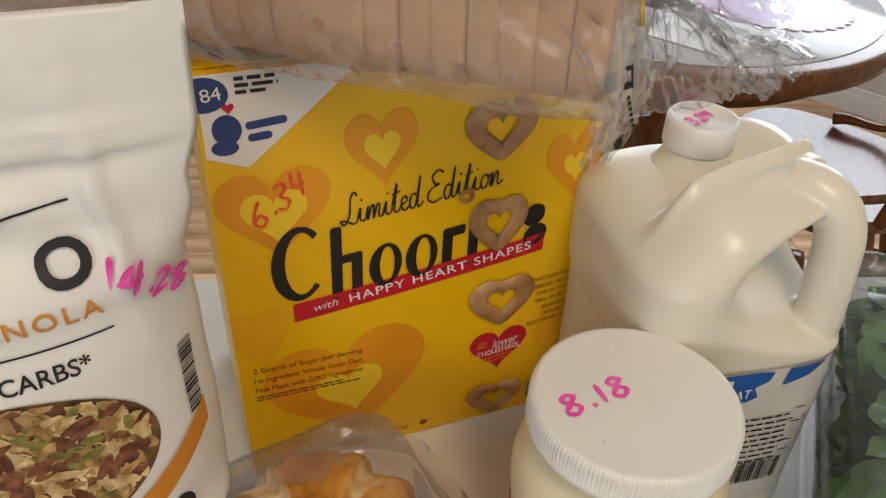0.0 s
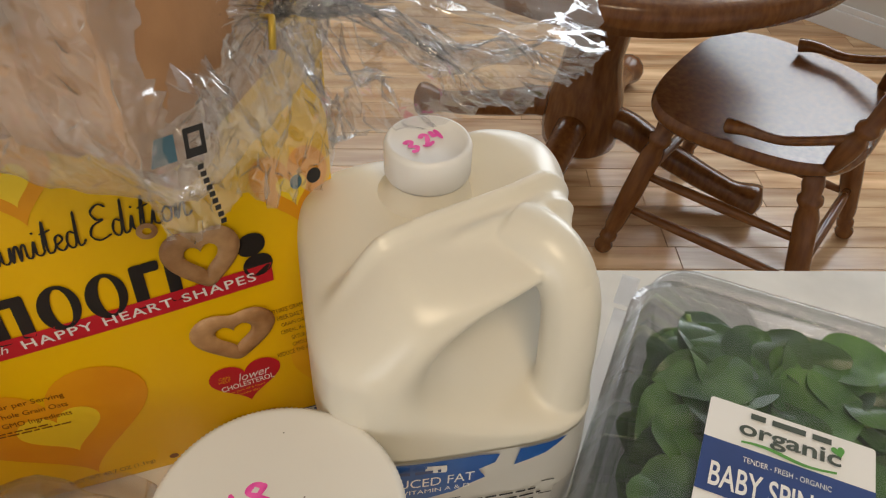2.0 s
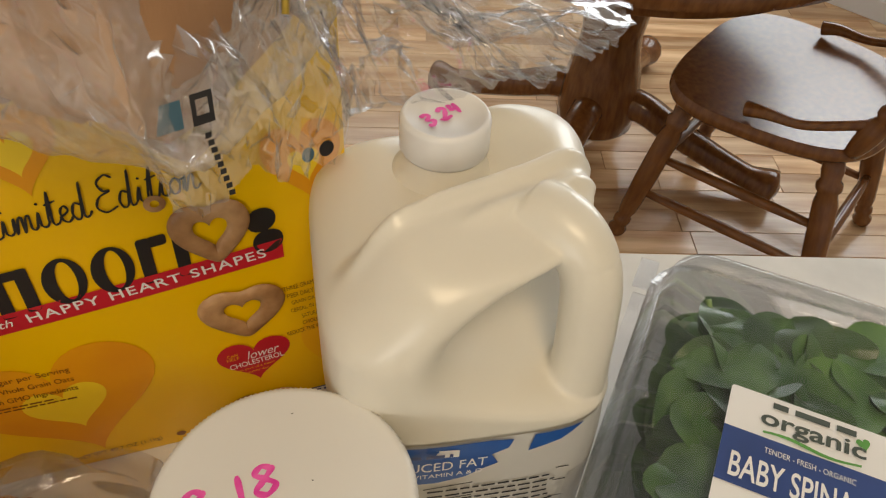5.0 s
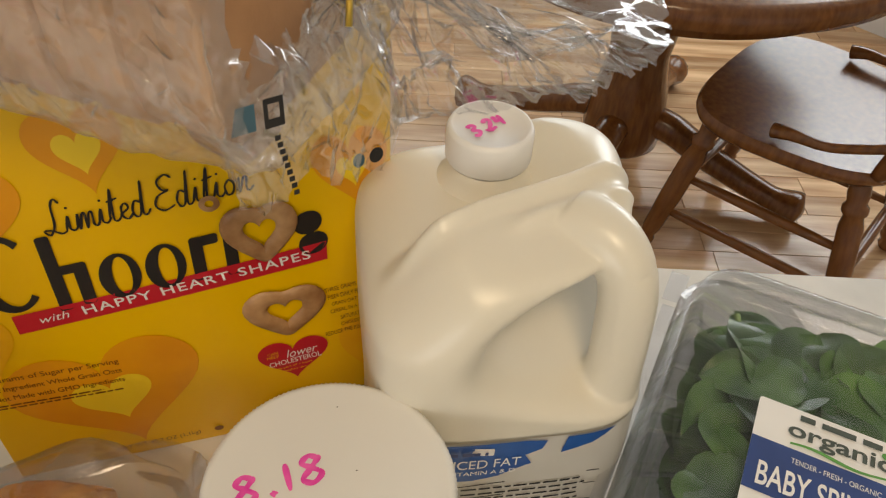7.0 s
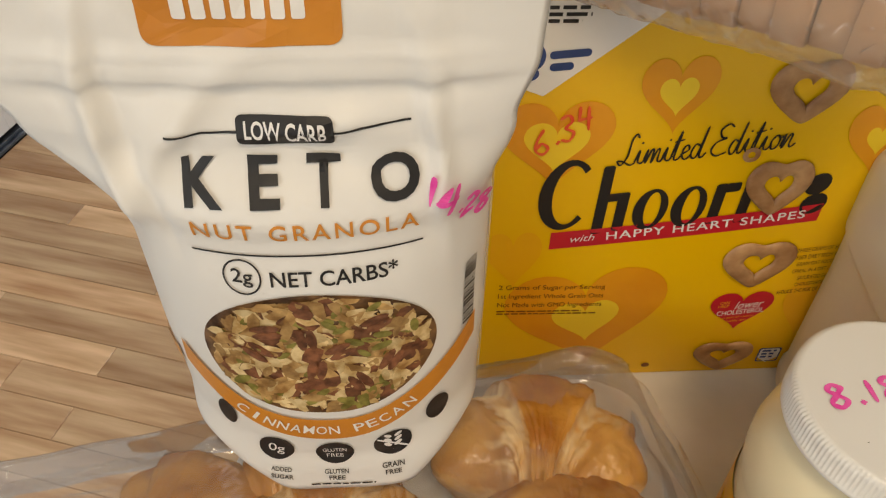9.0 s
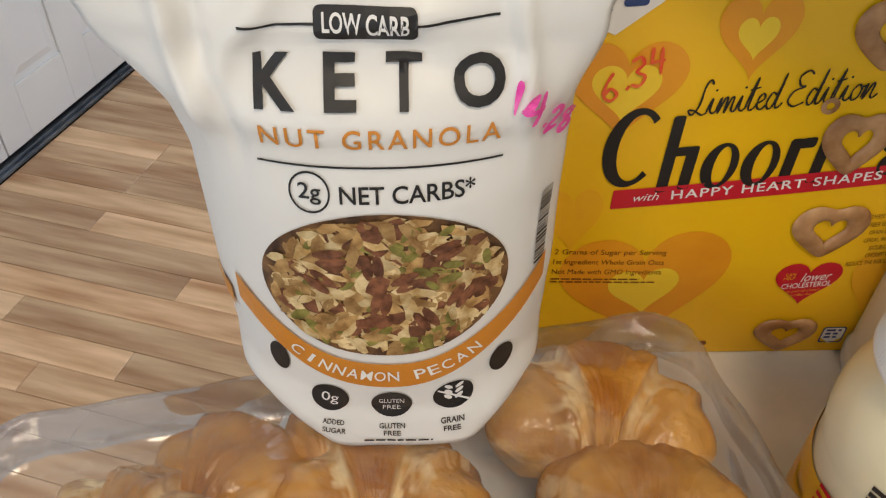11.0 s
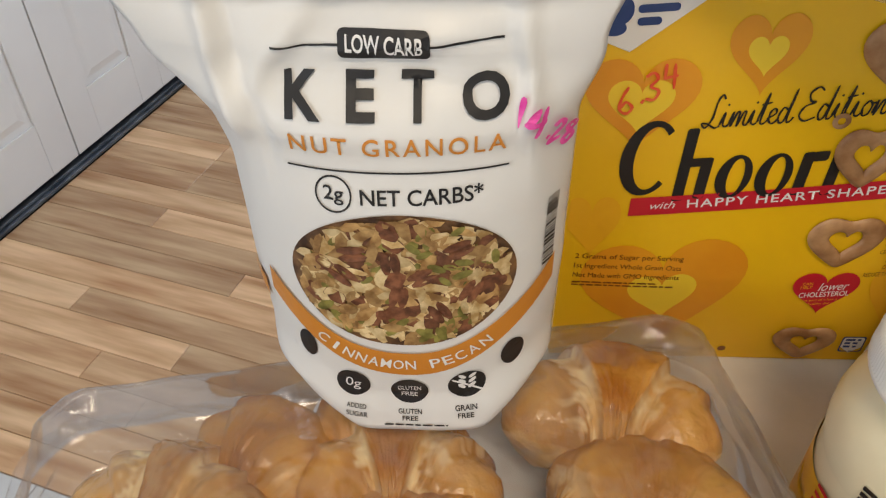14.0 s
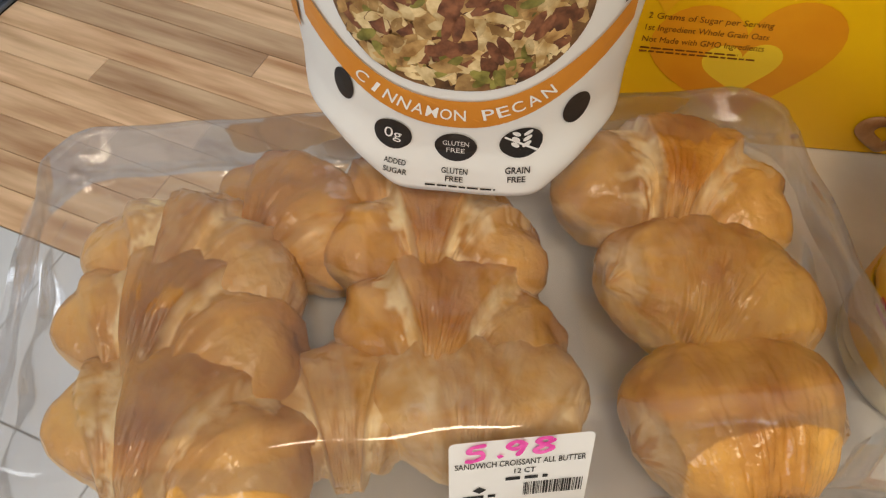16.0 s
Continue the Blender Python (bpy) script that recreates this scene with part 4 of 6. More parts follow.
def jug_at(u, z):
    """Outline of the jug's sides at height z: a rounded square, hollowed right through behind the handle's corner."""
    a = u * math.tau
    half = JW
    if z < 0.012:
        half *= 0.93 + 0.07 * math.sqrt(max(0.0, 1 - (1 - z / 0.012) ** 2))
    if 0.020 < z < 0.149:
        half -= 0.0018
    n = 4.4
    c, q = math.cos(a), math.sin(a)
    r = half / (abs(c) ** n + abs(q) ** n) ** (1 / n)
    x, y = c * r, q * r
    if x > 0:
        x *= 0.98 - (0.08 if q < 0 else 0.08 - 0.08 * smoothstep(0.0, 0.7, q)) * smoothstep(0.10, 0.19, z)
    if q > 0:
        back = smoothstep(0.11, 0.20, z)
        y *= 1 + 0.12 * back
        if c > 0:
            x *= 1 + 0.07 * back * smoothstep(0.0, 0.7, q)
    return hollowed(x, y, z) if z < 0.2 else Vector((x, y, z))


def hollowed(x, y, z):
    """Cuts the corner away behind the handle."""
    d, lat = (x - y) / 1.41421, (x + y) / 1.41421
    reach = math.hypot(lat / 0.090, (z - 0.199) / (0.046 if z < 0.199 else 0.044))
    cut = smoothstep(1.0, 0.42, reach)
    if d > 0.018:
        d += (0.018 - d) * cut
        x, y = (lat + d) / 1.41421, (lat - d) / 1.41421
    return Vector((x, y, z))


def jug_top(x, y):
    """Height of the top: a pocket round the neck, a double ridge past it, and a high shoulder towards the handle."""
    ax, ay, bx, by = -0.048, -0.026, 0.062, 0.012
    ln = math.hypot(bx - ax, by - ay)
    e = ((x - ax) * (by - ay) - (y - ay) * (bx - ax)) / ln
    along = ((x - ax) * (bx - ax) + (y - ay) * (by - ay)) / ln ** 2
    inside = smoothstep(-0.20, 0.10, along)
    step = smoothstep(-0.014, 0.001, e) * inside
    h = 0.225 + 0.021 * step - 0.004 * smoothstep(0.004, 0.040, e) * inside
    h += (0.0060 * math.exp(-(e / 0.0042) ** 2) + 0.0045 * math.exp(-((e - 0.0150) / 0.0040) ** 2) * smoothstep(0.25, 0.45, along)) * inside * smoothstep(1.12, 0.95, along)
    h += 0.020 * smoothstep(0.018, 0.052, x * 0.93 + y * 0.36) * (1 - 0.75 * step)
    return h


def jug_over(u, w):
    """From the shoulder (w = 0) over the rounded edge to the middle of the top (w = 1)."""
    f = 1 - w
    p = jug_at(u, 0.2001)
    x, y = p.x * f, p.y * f
    low = smoothstep(0.2, 0.9, -math.cos(u * math.tau)) * 0.9
    z = 0.198 + (jug_top(x, y) - 0.198) * max(0.0, 1 - f ** (5.0 - 1.6 * low)) ** 0.5
    return hollowed(x, y, z)


JZ = [0.0, 0.002, 0.006, 0.012, 0.019, 0.021] + [0.021 + 0.124 * i / 8 for i in range(1, 8)] + [0.148, 0.150] + [0.150 + 0.048 * i / 26 for i in range(1, 27)]
NS = len(JZ) - 1
t = bm_grid(lambda u, v: jug_at(u, JZ[round(v * (NS + 70))]) if round(v * (NS + 70)) <= NS else jug_over(u, ((round(v * (NS + 70)) - NS) / 70.5) ** 1.6), 216, NS + 70, True, cap0=True, cap1=True)
# the handle: a hollow bar down the open corner, grown together with the body
bar = [(0.030, 0.004, 0.237), (0.046, 0.003, 0.2375), (0.0580, 0.001, 0.231), (0.0640, 0.000, 0.217), (0.0665, -0.001, 0.197), (0.0680, -0.002, 0.178), (0.0680, -0.002, 0.162), (0.064, -0.002, 0.145)]
bar = [((lat + d) / 1.41421, (lat - d) / 1.41421, z) for d, lat, z in bar]
bm_tube(spline(bar, 8), 0.0148, 20, t, taper=lambda s: 0.92 + 0.20 * smoothstep(0.35, 0.0, s) + 0.22 * smoothstep(0.75, 1.0, s))
body = part("body", t, "jug", jug, "translucent white plastic body full of milk")
md = body.modifiers.new("blend", "REMESH")
md.mode, md.voxel_size, md.use_smooth_shade = "VOXEL", 0.0016, True
md = body.modifiers.new("soften", "SMOOTH")
md.factor, md.iterations = 0.5, 5
part("neck", bm_lathe([(0.030, 0.219), (0.0235, 0.225), (0.0200, 0.231), (0.0195, 0.246)], 40), "jug", jug, m=pose(CAPX, CAPY, 0))
cap = part("cap", bm_lathe([(0.0205, 0.2425), (0.0212, 0.244), (0.0212, 0.2585), (0.0200, 0.2610), (0.0185, 0.2613), (0.0175, 0.2593), (0.001, 0.2590)], 56), "cap", jug, "white screw cap with a recessed top", m=pose(CAPX, CAPY, -0.005))
part("price", bm_marker("3.24", -0.009, -0.008, 0.0085, flat_map(pose(0, 0, 0.2592, 0, 0, 0), 0.0004), 30, 0.0013), "pink_marker", cap, "hand-written pink price", smooth=False)


def jug_front(x, z):
    """On the front face, by local x and height."""
    lo, hi = math.pi, math.tau
    for _ in range(30):
        mid = (lo + hi) / 2
        if jug_at(mid / math.tau, z).x < x:
            lo = mid
        else:
            hi = mid
    return jug_at((lo + hi) / 2 / math.tau, z)


def jug_label(lift):
    return lambda x, z: jug_front(x, z) + Vector((0, -lift, 0))


def jug_wrap(u, v, z0, z1, lift):
    p = jug_at(0.55 + 0.435 * u, z0 + (z1 - z0) * v)
    n = Vector((p.x, p.y, 0)).normalized()
    return p + n * lift


part("label", bm_grid(lambda u, v: jug_wrap(u, v, 0.024, 0.1475, 0.0011), 60, 8), "label_grey", jug, "pale printed label wrapped round the jug")
JL = 0.0150
l1, l2, l3 = ((lambda x, z, f=jug_label(k): f(x, z + JL)) for k in (0.0022, 0.0030, 0.0036))
t = bm_outline([(-0.064, 0.1325), (0.002, 0.1325), (0.012, 0.131), (0.010, 0.124), (0.002, 0.120), (0.006, 0.112), (-0.002, 0.108), (-0.010, 0.103), (-0.024, 0.100), (-0.064, 0.101)], l1, cut=0.012)
bm_outline([(0.022, 0.1325), (0.047, 0.1325), (0.036, 0.124), (0.020, 0.119)], l1, t, cut=0.012)
part("label_blue", t, "blue", jug, "blue splash print", smooth=False)
part("brand_plate", bm_outline(rrect(-0.049, -0.014, 0.1235, 0.1295, 0.0008), l2), "white_ink", jug, smooth=False)
part("brand_bars", bm_lines(-0.042, -0.017, 0.1252, 0.01, 1, 0.0026, l3, seed=3, ragged=0.0), "navy", jug, smooth=False)
part("label_text", bm_text("REDUCED FAT", 0.052, 0.0075, l2, -0.026, 0.1165, 0), "white_ink", jug, smooth=False)
part("label_text_small", bm_text("MILK - VITAMIN A & D", 0.048, 0.0035, l2, -0.026, 0.1085, 0), "white_ink", jug, smooth=False)
t = bm_lines(-0.028, 0.040, 0.0905, 0.0050, 9, 0.0016, l1, seed=6, ragged=0.1)
for z in (0.094, 0.0815, 0.0645, 0.055):
    bm_outline([(-0.030, z), (0.045, z), (0.045, z + 0.0008), (-0.030, z + 0.0008)], l1, t)
tagged(part("facts_print", t, "ink", jug, smooth=False), kind="stuff")
tagged(part("bar_code", bm_bars(0.006, 0.042, 0.030, 0.050, l1, seed=8), "ink", jug, smooth=False), kind="stuff")


# ---- mayonnaise jar ----
jar = thing("mayonnaise_jar", pose(0.2112, 0.2765, C), "clear jar of mayonnaise with a yellow label and white lid", "jar")
prof = [(0.040, 0.0), (0.050, 0.002), (0.0545, 0.010), (0.0555, 0.022), (0.0548, 0.024), (0.0548, 0.095), (0.0555, 0.098), (0.0568, 0.108), (0.0570, 0.122), (0.0550, 0.134), (0.0505, 0.144), (0.0475, 0.149), (0.0475, 0.160)]
part("body", bm_lathe(prof, 72), "mayo", jar, "pale cream mayonnaise behind clear plastic")
part("label", bm_grid(lambda u, v: (0.0556 * math.cos(-u * 5.0 - 0.6), 0.0556 * math.sin(-u * 5.0 - 0.6), 0.027 + 0.065 * v + (0.012 * math.sin(u * 9.0) if v > 0.5 else 0)), 80, 8), "jar_yellow", jar, "yellow wrap-round label")
jl = lambda lift: (lambda x, z: Vector(((0.0556 + lift) * math.cos(x / 0.0556), (0.0556 + lift) * math.sin(x / 0.0556), z)))
part("label_emblem", bm_outline(oval(-0.118, 0.062, 0.020, 0.013, 32), jl(0.0008), cut=0.01), "navy", jar, smooth=False)
part("label_print", bm_lines(-0.172, -0.140, 0.080, 0.006, 5, 0.0028, jl(0.0008), seed=12), "red", jar, smooth=False)
part("date_print", bm_lines(-0.150, -0.130, 0.112, 0.0045, 3, 0.003, lambda x, z: Vector((0.0576 * math.cos(x / 0.0556), 0.0576 * math.sin(x / 0.0556), z)), seed=13), "ink", jar, smooth=False)
LR = 0.0532


def lid_at(u, v):
    a = u * math.tau
    pr = ((LR - 0.0008, 0.1575), (LR, 0.1585), (LR, 0.1612), (LR - 0.0006, 0.1617), (LR - 0.0006, 0.172), (LR - 0.0012, 0.1745), (LR - 0.0030, 0.1762), (LR - 0.0046, 0.1764), (LR - 0.007, 0.1760), (0.030, 0.1762), (0.004, 0.1762))
    r, z = pr[round(v * 10)]
    if 3 <= round(v * 10) <= 5:
        r += 0.0003 * math.cos(a * 150)
    return (r * math.cos(a), r * math.sin(a), z)


lid = part("lid", bm_grid(lid_at, 600, 10, True, cap0=True, cap1=True), "lid_white", jar, "white ribbed plastic lid")
part("price", bm_marker("8.18", *PRICE818, 0.0128, flat_map(pose(0, 0, 0.1762), 0.0004), 7, 0.0014, wide=0.80), "pink_marker", lid, "hand-written pink price", smooth=False)
for x, y in ((0.010, 0.036), (0.036, -0.022), (-0.03, -0.02), (0.012, 0.003)):
    part("speck", bm_outline(oval(x, y, 0.0004, 0.0003, 8), flat_map(pose(0, 0, 0.1762), 0.0004)), "ink", lid, smooth=False)


# ---- spinach clamshell ----
SA = -42.0
SW, SD, SH = 0.190, 0.296, 0.125
sp = pose(0.4785, 0.4085, C, 0, 0, SA)
spin = thing("spinach_clamshell", sp, "clear plastic clamshell filled with fresh baby spinach", "clamshell")


def rbox(w0, w1, d0, d1, r, n=8):
    return rrect(w0, w1, -d1, -d0, r, n)


def shell(levels, closed_top=True):
    """A shell of rounded rectangles: (inset, height) from below upward."""
    b = bmesh.new()
    rows = []
    for ins, z, r in levels:
        rows.append([b.verts.new((x, y, z)) for x, y in rbox(ins, SW - ins, ins, SD - ins, r)])
    n = len(rows[0])
    for r0, r1 in zip(rows, rows[1:]):
        for i in range(n):
            b.faces.new((r0[i], r0[(i + 1) % n], r1[(i + 1) % n], r1[i]))
    b.faces.new(rows[0][::-1])
    if closed_top:
        b.faces.new(rows[-1])
    return b


part("tub", shell([(0.018, 0.0008, 0.020), (0.014, 0.003, 0.022), (0.008, 0.05, 0.024), (0.005, 0.098, 0.026), (0.0, 0.100, 0.030), (-0.006, 0.1005, 0.034), (-0.006, 0.102, 0.034)], False), "clam", spin, "clear ribbed tub")
part("lid", shell([(-0.006, 0.1025, 0.034), (-0.001, 0.103, 0.031), (0.002, 0.118, 0.028), (0.004, 0.1235, 0.026), (0.008, 0.125, 0.024), (0.013, 0.1235, 0.020), (0.015, 0.1205, 0.018), (0.017, 0.1200, 0.016)]), "clam", spin, "clear snap lid")
t = bmesh.new()
for (x0, x1, y0, y1) in ((-0.016, -0.004, -0.030, -0.002), (-0.014, -0.0045, -0.29, -0.035)):
    bm_box(x0, x1, y0, y1, 0.1005, 0.1012, bm=t)
part("flange_tab", t, "clam", spin, smooth=False)
sl = lambda lift: (lambda x, y: Vector((x, y, 0.1206 + lift)))
LX0, LX1, LY0, LY1 = 0.052, 0.138, -0.200, -0.097
part("label", bm_outline(rrect(LX0, LX1, LY0, LY1, 0.002), sl(0.0002)), "white_ink", spin, "white and navy printed label", smooth=False)
part("label_blue", bm_outline([(LX0, -0.158), (LX1, -0.158), (LX1, -0.1245), (LX0, -0.1245)], sl(0.0006)), "navy", spin, smooth=False)
part("label_blue_low", bm_outline([(LX0, LY0 + 0.001), (LX1, LY0 + 0.001), (LX1, -0.186), (LX0, -0.186)], sl(0.0006)), "navy", spin, smooth=False)
part("product_text", bm_text("BABY SPINACH", 0.074, 0.0150, sl(0.001), 0.095, -0.1465, 0, bold=0.012), "white_ink", spin, smooth=False)
part("claim_text", bm_text("TENDER - FRESH - ORGANIC", 0.044, 0.0034, sl(0.001), 0.095, -0.1320, 0), "white_ink", spin, smooth=False)
t = bm_text("organic", 0.052, 0.0125, sl(0.001), 0.095, -0.1135, 0, bold=0.02)
bm_lines(0.074, 0.116, -0.1045, 0.01, 1, 0.0038, sl(0.001), t, seed=15, ragged=0.0)
part("brand_text", t, "label_dark", spin, smooth=False)
t = bm_outline([(0.071 + 0.048 * i / 12, -0.1208 + 0.0014 * math.sin(i * 0.55)) for i in range(13)] + [(0.071 + 0.048 * i / 12, -0.1226 + 0.0014 * math.sin(i * 0.55 + 0.3)) for i in range(12, -1, -1)], sl(0.001))
bm_outline(heart(0.1195, -0.1075, 0.007, 0.007, 0.4), sl(0.001), t)
part("leaf_swash", t, "green", spin, smooth=False)
part("price", bm_marker("4.98", 0.066, -0.1795, 0.0150, sl(0.0014), 0, 0.0012), "pink_marker", spin, "hand-written pink price", smooth=False)
part("small_print", bm_lines(LX0 + 0.008, LX0 + 0.034, -0.170, 0.0045, 3, 0.002, sl(0.001), seed=16), "navy", spin, smooth=False)


def leaf(bm, m, ln, wd, cup, rng):
    """One spinach leaf with a folded midrib and a wavy rim, and its stalk."""
    nu, nv = 8, 9
    ph = rng.uniform(0, 6)
    def at(u, v):
        w = wd * (math.sin(math.pi * min(1, v * 0.97 + 0.03) ** 0.72) ** 0.75)
        x = (u * 2 - 1) * w
        z = cup * (x / wd) ** 2 * 1.2 + 0.0022 * math.sin(v * 9 + u * 5 + ph) + 0.010 * math.sin(v * 2.4 + ph * 0.3) - 0.0014 * (1 - abs(u * 2 - 1))
        return m @ Vector((x, v * ln, z))
    bm_grid(at, nu, nv, bm=bm)


rng = random.Random(11)
leaves, stems = bmesh.new(), bmesh.new()
for i in range(340):
    x, y = rng.uniform(0.024, SW - 0.024), -rng.uniform(0.024, SD - 0.024)
    lay = rng.random() ** 0.55
    z = 0.014 + 0.094 * lay
    ln, wd = rng.uniform(0.034, 0.060), rng.uniform(0.016, 0.028)
    yaw = rng.uniform(0, 360)
    # keep the tip inside the walls
    dx, dy = -math.sin(radians(yaw)) * ln, math.cos(radians(yaw)) * ln
    x = min(max(x, 0.020 - min(dx, 0)), SW - 0.020 - max(dx, 0))
    y = max(min(y, -0.020 - max(dy, 0)), -(SD - 0.020) - min(dy, 0))
    m = pose(x, y, z, rng.uniform(-14, 14), rng.uniform(-28, 28), yaw)
    leaf(leaves, m, ln, wd, rng.uniform(-0.004, 0.010), rng)
    if i % 2 == 0:
        p = [m @ Vector((0, k * ln * 0.5, 0.0005 - 0.001 * k)) for k in (1.0, 0.5, 0.0)]
        q = m @ Vector((rng.uniform(-0.006, 0.006), -rng.uniform(0.008, 0.022), 0.002))
        q.x, q.y, q.z = min(max(q.x, 0.018), SW - 0.018), min(max(q.y, -SD + 0.018), -0.018), min(q.z, 0.112)
        bm_tube(spline([q, p[2], p[1], p[0]], 3), 0.0017, 6, stems, taper=lambda s: 1.15 - 0.7 * s)
for v in leaves.verts:
    z = max(v.co.z, 0.008)
    v.co.z = z if z < 0.104 else 0.104 + 0.0145 * (1 - math.exp(-(z - 0.104) / 0.0145))
lv = part("spinach_leaves", leaves, "leaf", spin, "fresh dark green spinach leaves")
tagged(lv, kind="stuff")
tagged(part("spinach_stems", stems, "stem", spin, "pale green leaf stalks"), kind="stuff")


# ---- granola pouch ----
PX, PZ, PH = -0.065, 0.9985, 0.280
pouch = thing("granola_pouch", pose(PX, 0, PZ), "matte white stand-up granola pouch with a printed bowl of nuts", "pouch")


def lerp_table(tab, h):
    for (a, x), (b, y) in zip(tab, tab[1:]):
        if h <= b:
            k = max(0.0, (h - a) / (b - a))
            return x + (y - x) * (k if b <= 0.16 else k * k * (3 - 2 * k))
    return tab[-1][1]


P_W = ((0, 0.0445), (0.09, 0.0770), (0.20, 0.0785), (0.32, 0.080), (0.52, 0.080), (0.60, 0.0815), (0.75, 0.094), (0.85, 0.103), (1.0, 0.105))
P_MID = ((0, 0.312), (0.05, 0.325), (0.09, 0.338), (0.15, 0.346), (0.5, 0.346), (0.8, 0.327), (1.0, 0.326))
P_DEP = ((0, 0.019), (0.05, 0.030), (0.09, 0.040), (0.15, 0.049), (0.5, 0.045), (0.62, 0.036), (0.74, 0.010), (0.80, 0.005), (0.95, 0.0015), (1.0, 0.0))
P_CX = ((0, 0.009), (0.09, 0.004), (0.5, 0.002), (0.85, -0.009), (1.0, -0.010))


def crease(u, h):
    w = 0.0016 * noise.noise(Vector((u * 2.2, h * 3.0, 0.3))) * (0.4 + h)
    # folds that run out from the filled body towards the zip
    for cx, hh, ang, amp, sp in ((-0.74, 0.66, 0.9, 0.0095, 0.045), (-0.45, 0.735, 0.30, 0.0070, 0.030), (-0.62, 0.60, 1.25, -0.0050, 0.05), (0.20, 0.765, 0.05, 0.0040, 0.022), (0.75, 0.55, -1.2, 0.0055, 0.05), (0.70, 0.70, -0.9, 0.0045, 0.04), (0.80, 0.33, -1.5, 0.003, 0.05), (-0.80, 0.18, 1.2, 0.003, 0.06), (0.35, 0.745, -0.2, 0.0025, 0.04), (0.1, 0.05, 0.1, 0.002, 0.03)):
        dx, dh = u - cx, h - hh
        a, b = dx * math.cos(ang) + dh * math.sin(ang), -dx * math.sin(ang) + dh * math.cos(ang)
        w += 0.75 * amp * smoothstep(0.45, 0.70, h) * math.exp(-(b / (0.8 * sp)) ** 2 - (a / 0.35) ** 2)
    # fine crumpling across the headspace
    w += (0.0016 * abs(noise.noise(Vector((u * 3.1 + h * 4, h * 16, 7.7)))) + 0.0010 * abs(noise.noise(Vector((u * 8 - h * 9, h * 30, 2.1))))) * smoothstep(0.60, 0.74, h)
    # pressed zip line and top seal
    w += 0.0026 * math.exp(-((h - 0.835) / 0.008) ** 2) - 0.0020 * math.exp(-((h - 0.81) / 0.01) ** 2) + 0.0022 * math.exp(-((h - 0.86) / 0.008) ** 2)
    return w * (1 - smoothstep(0.93, 0.995, h))


def pouch_at(u, h, side):
    """u from -1 to 1 across, h from 0 to 1 up; side -1 is the front."""
    w, mid, dep = lerp_table(P_W, h), lerp_table(P_MID, h), lerp_table(P_DEP, h)
    bulge = dep * max(0.0, 1 - abs(u) ** (2.6 + 3.4 * smoothstep(0.14, 0.0, h))) ** 0.75
    w2 = w * (1 + 0.006 * noise.noise(Vector((h * 9, u, 4.0))))
    y = mid + side * bulge + (-crease(u, h) if side < 0 else 0.6 * crease(-u, h)) * min(1.0, 3 * (1 - abs(u)))
    return Vector((u * w2 + lerp_table(P_CX, h), y, h * PH))


NU, NV = 72, 90
t = bm_grid(lambda a, b: pouch_at(2 * a - 1, b, -1), NU, NV)
bm_grid(lambda a, b: pouch_at(1 - 2 * a, b, 1), NU, NV, bm=t)
bmesh.ops.remove_doubles(t, verts=t.verts[:], dist=0.0002)
bottom = [e for e in t.edges if e.is_boundary and all(v.co.z < 0.004 for v in e.verts)]
bmesh.ops.holes_fill(t, edges=bottom, sides=0)
bmesh.ops.recalc_face_normals(t, faces=t.faces[:])
part("body", t, "pouch", pouch, "matte white plastic film with creases")


def pouch_print(lift):
    def place(X, Z):
        h = (Z - PZ) / PH
        u = (X - PX - lerp_table(P_CX, h)) / lerp_table(P_W, h)
        u = max(-0.995, min(0.995, u))
        e = 0.004
        p = pouch_at(u, h, -1)
        a, b = pouch_at(u + e, h, -1) - pouch_at(u - e, h, -1), pouch_at(u, min(1, h + e), -1) - pouch_at(u, max(0, h - e), -1)
        return p + a.cross(b).normalized() * lift
    return place


g1, g2, g3, g4 = pouch_print(0.0007), pouch_print(0.0011), pouch_print(0.0015), pouch_print(0.0019)
CUT = 0.006
t = bmesh.new()
for x, w, s in ((-0.0985, 0.0145, "K"), (-0.0752, 0.0115, "E"), (-0.0525, 0.0130, "T"), (-0.0255, 0.0188, "O")):
    bm_text(s, w, 0.0178, g3, x, 1.1918, 0, bold=0.03, bm=t, cut=CUT)
part("product_text", t, "ink", pouch, "bold black lettering", smooth=False)
part("flavour_text", bm_text("NUT GRANOLA", 0.089, 0.0085, g1, -0.0610, 1.1732, 0, bold=0.008, cut=CUT, spacing=1.25), "orange_ink", pouch, smooth=False)


def bm_stroke(x0, z0, x1, z1, thick, place, bm=None, n=16, wave=0.0):
    top = [(x0 + (x1 - x0) * i / n, z0 + (z1 - z0) * i / n + wave * math.sin(i * 0.9) + thick / 2) for i in range(n + 1)]
    return bm_outline(top + [(x, z - thick) for x, z in reversed(top)], place, bm)


for q in ((-0.109, 1.2108, -0.083, 1.2108), (-0.048, 1.2118, -0.019, 1.2143), (-0.108, 1.1605, -0.0150, 1.1605)):
    part("rule", bm_stroke(*q, 0.0009, g1, n=20), "ink", pouch, smooth=False)
part("badge", bm_outline(rrect(-0.0835, -0.0475, 1.2060, 1.2170, 0.0025), g1, cut=CUT), "ink", pouch, "black badge", smooth=False)
part("badge_text", bm_text("LOW CARB", 0.0300, 0.0062, g2, -0.0655, 1.2115, 0, bold=0.02, cut=CUT), "white_ink", pouch, smooth=False)
t = bm_ring(oval(-0.089, 1.1492, 0.0080, 0.0090), oval(-0.089, 1.1492, 0.0072, 0.0081), g1)
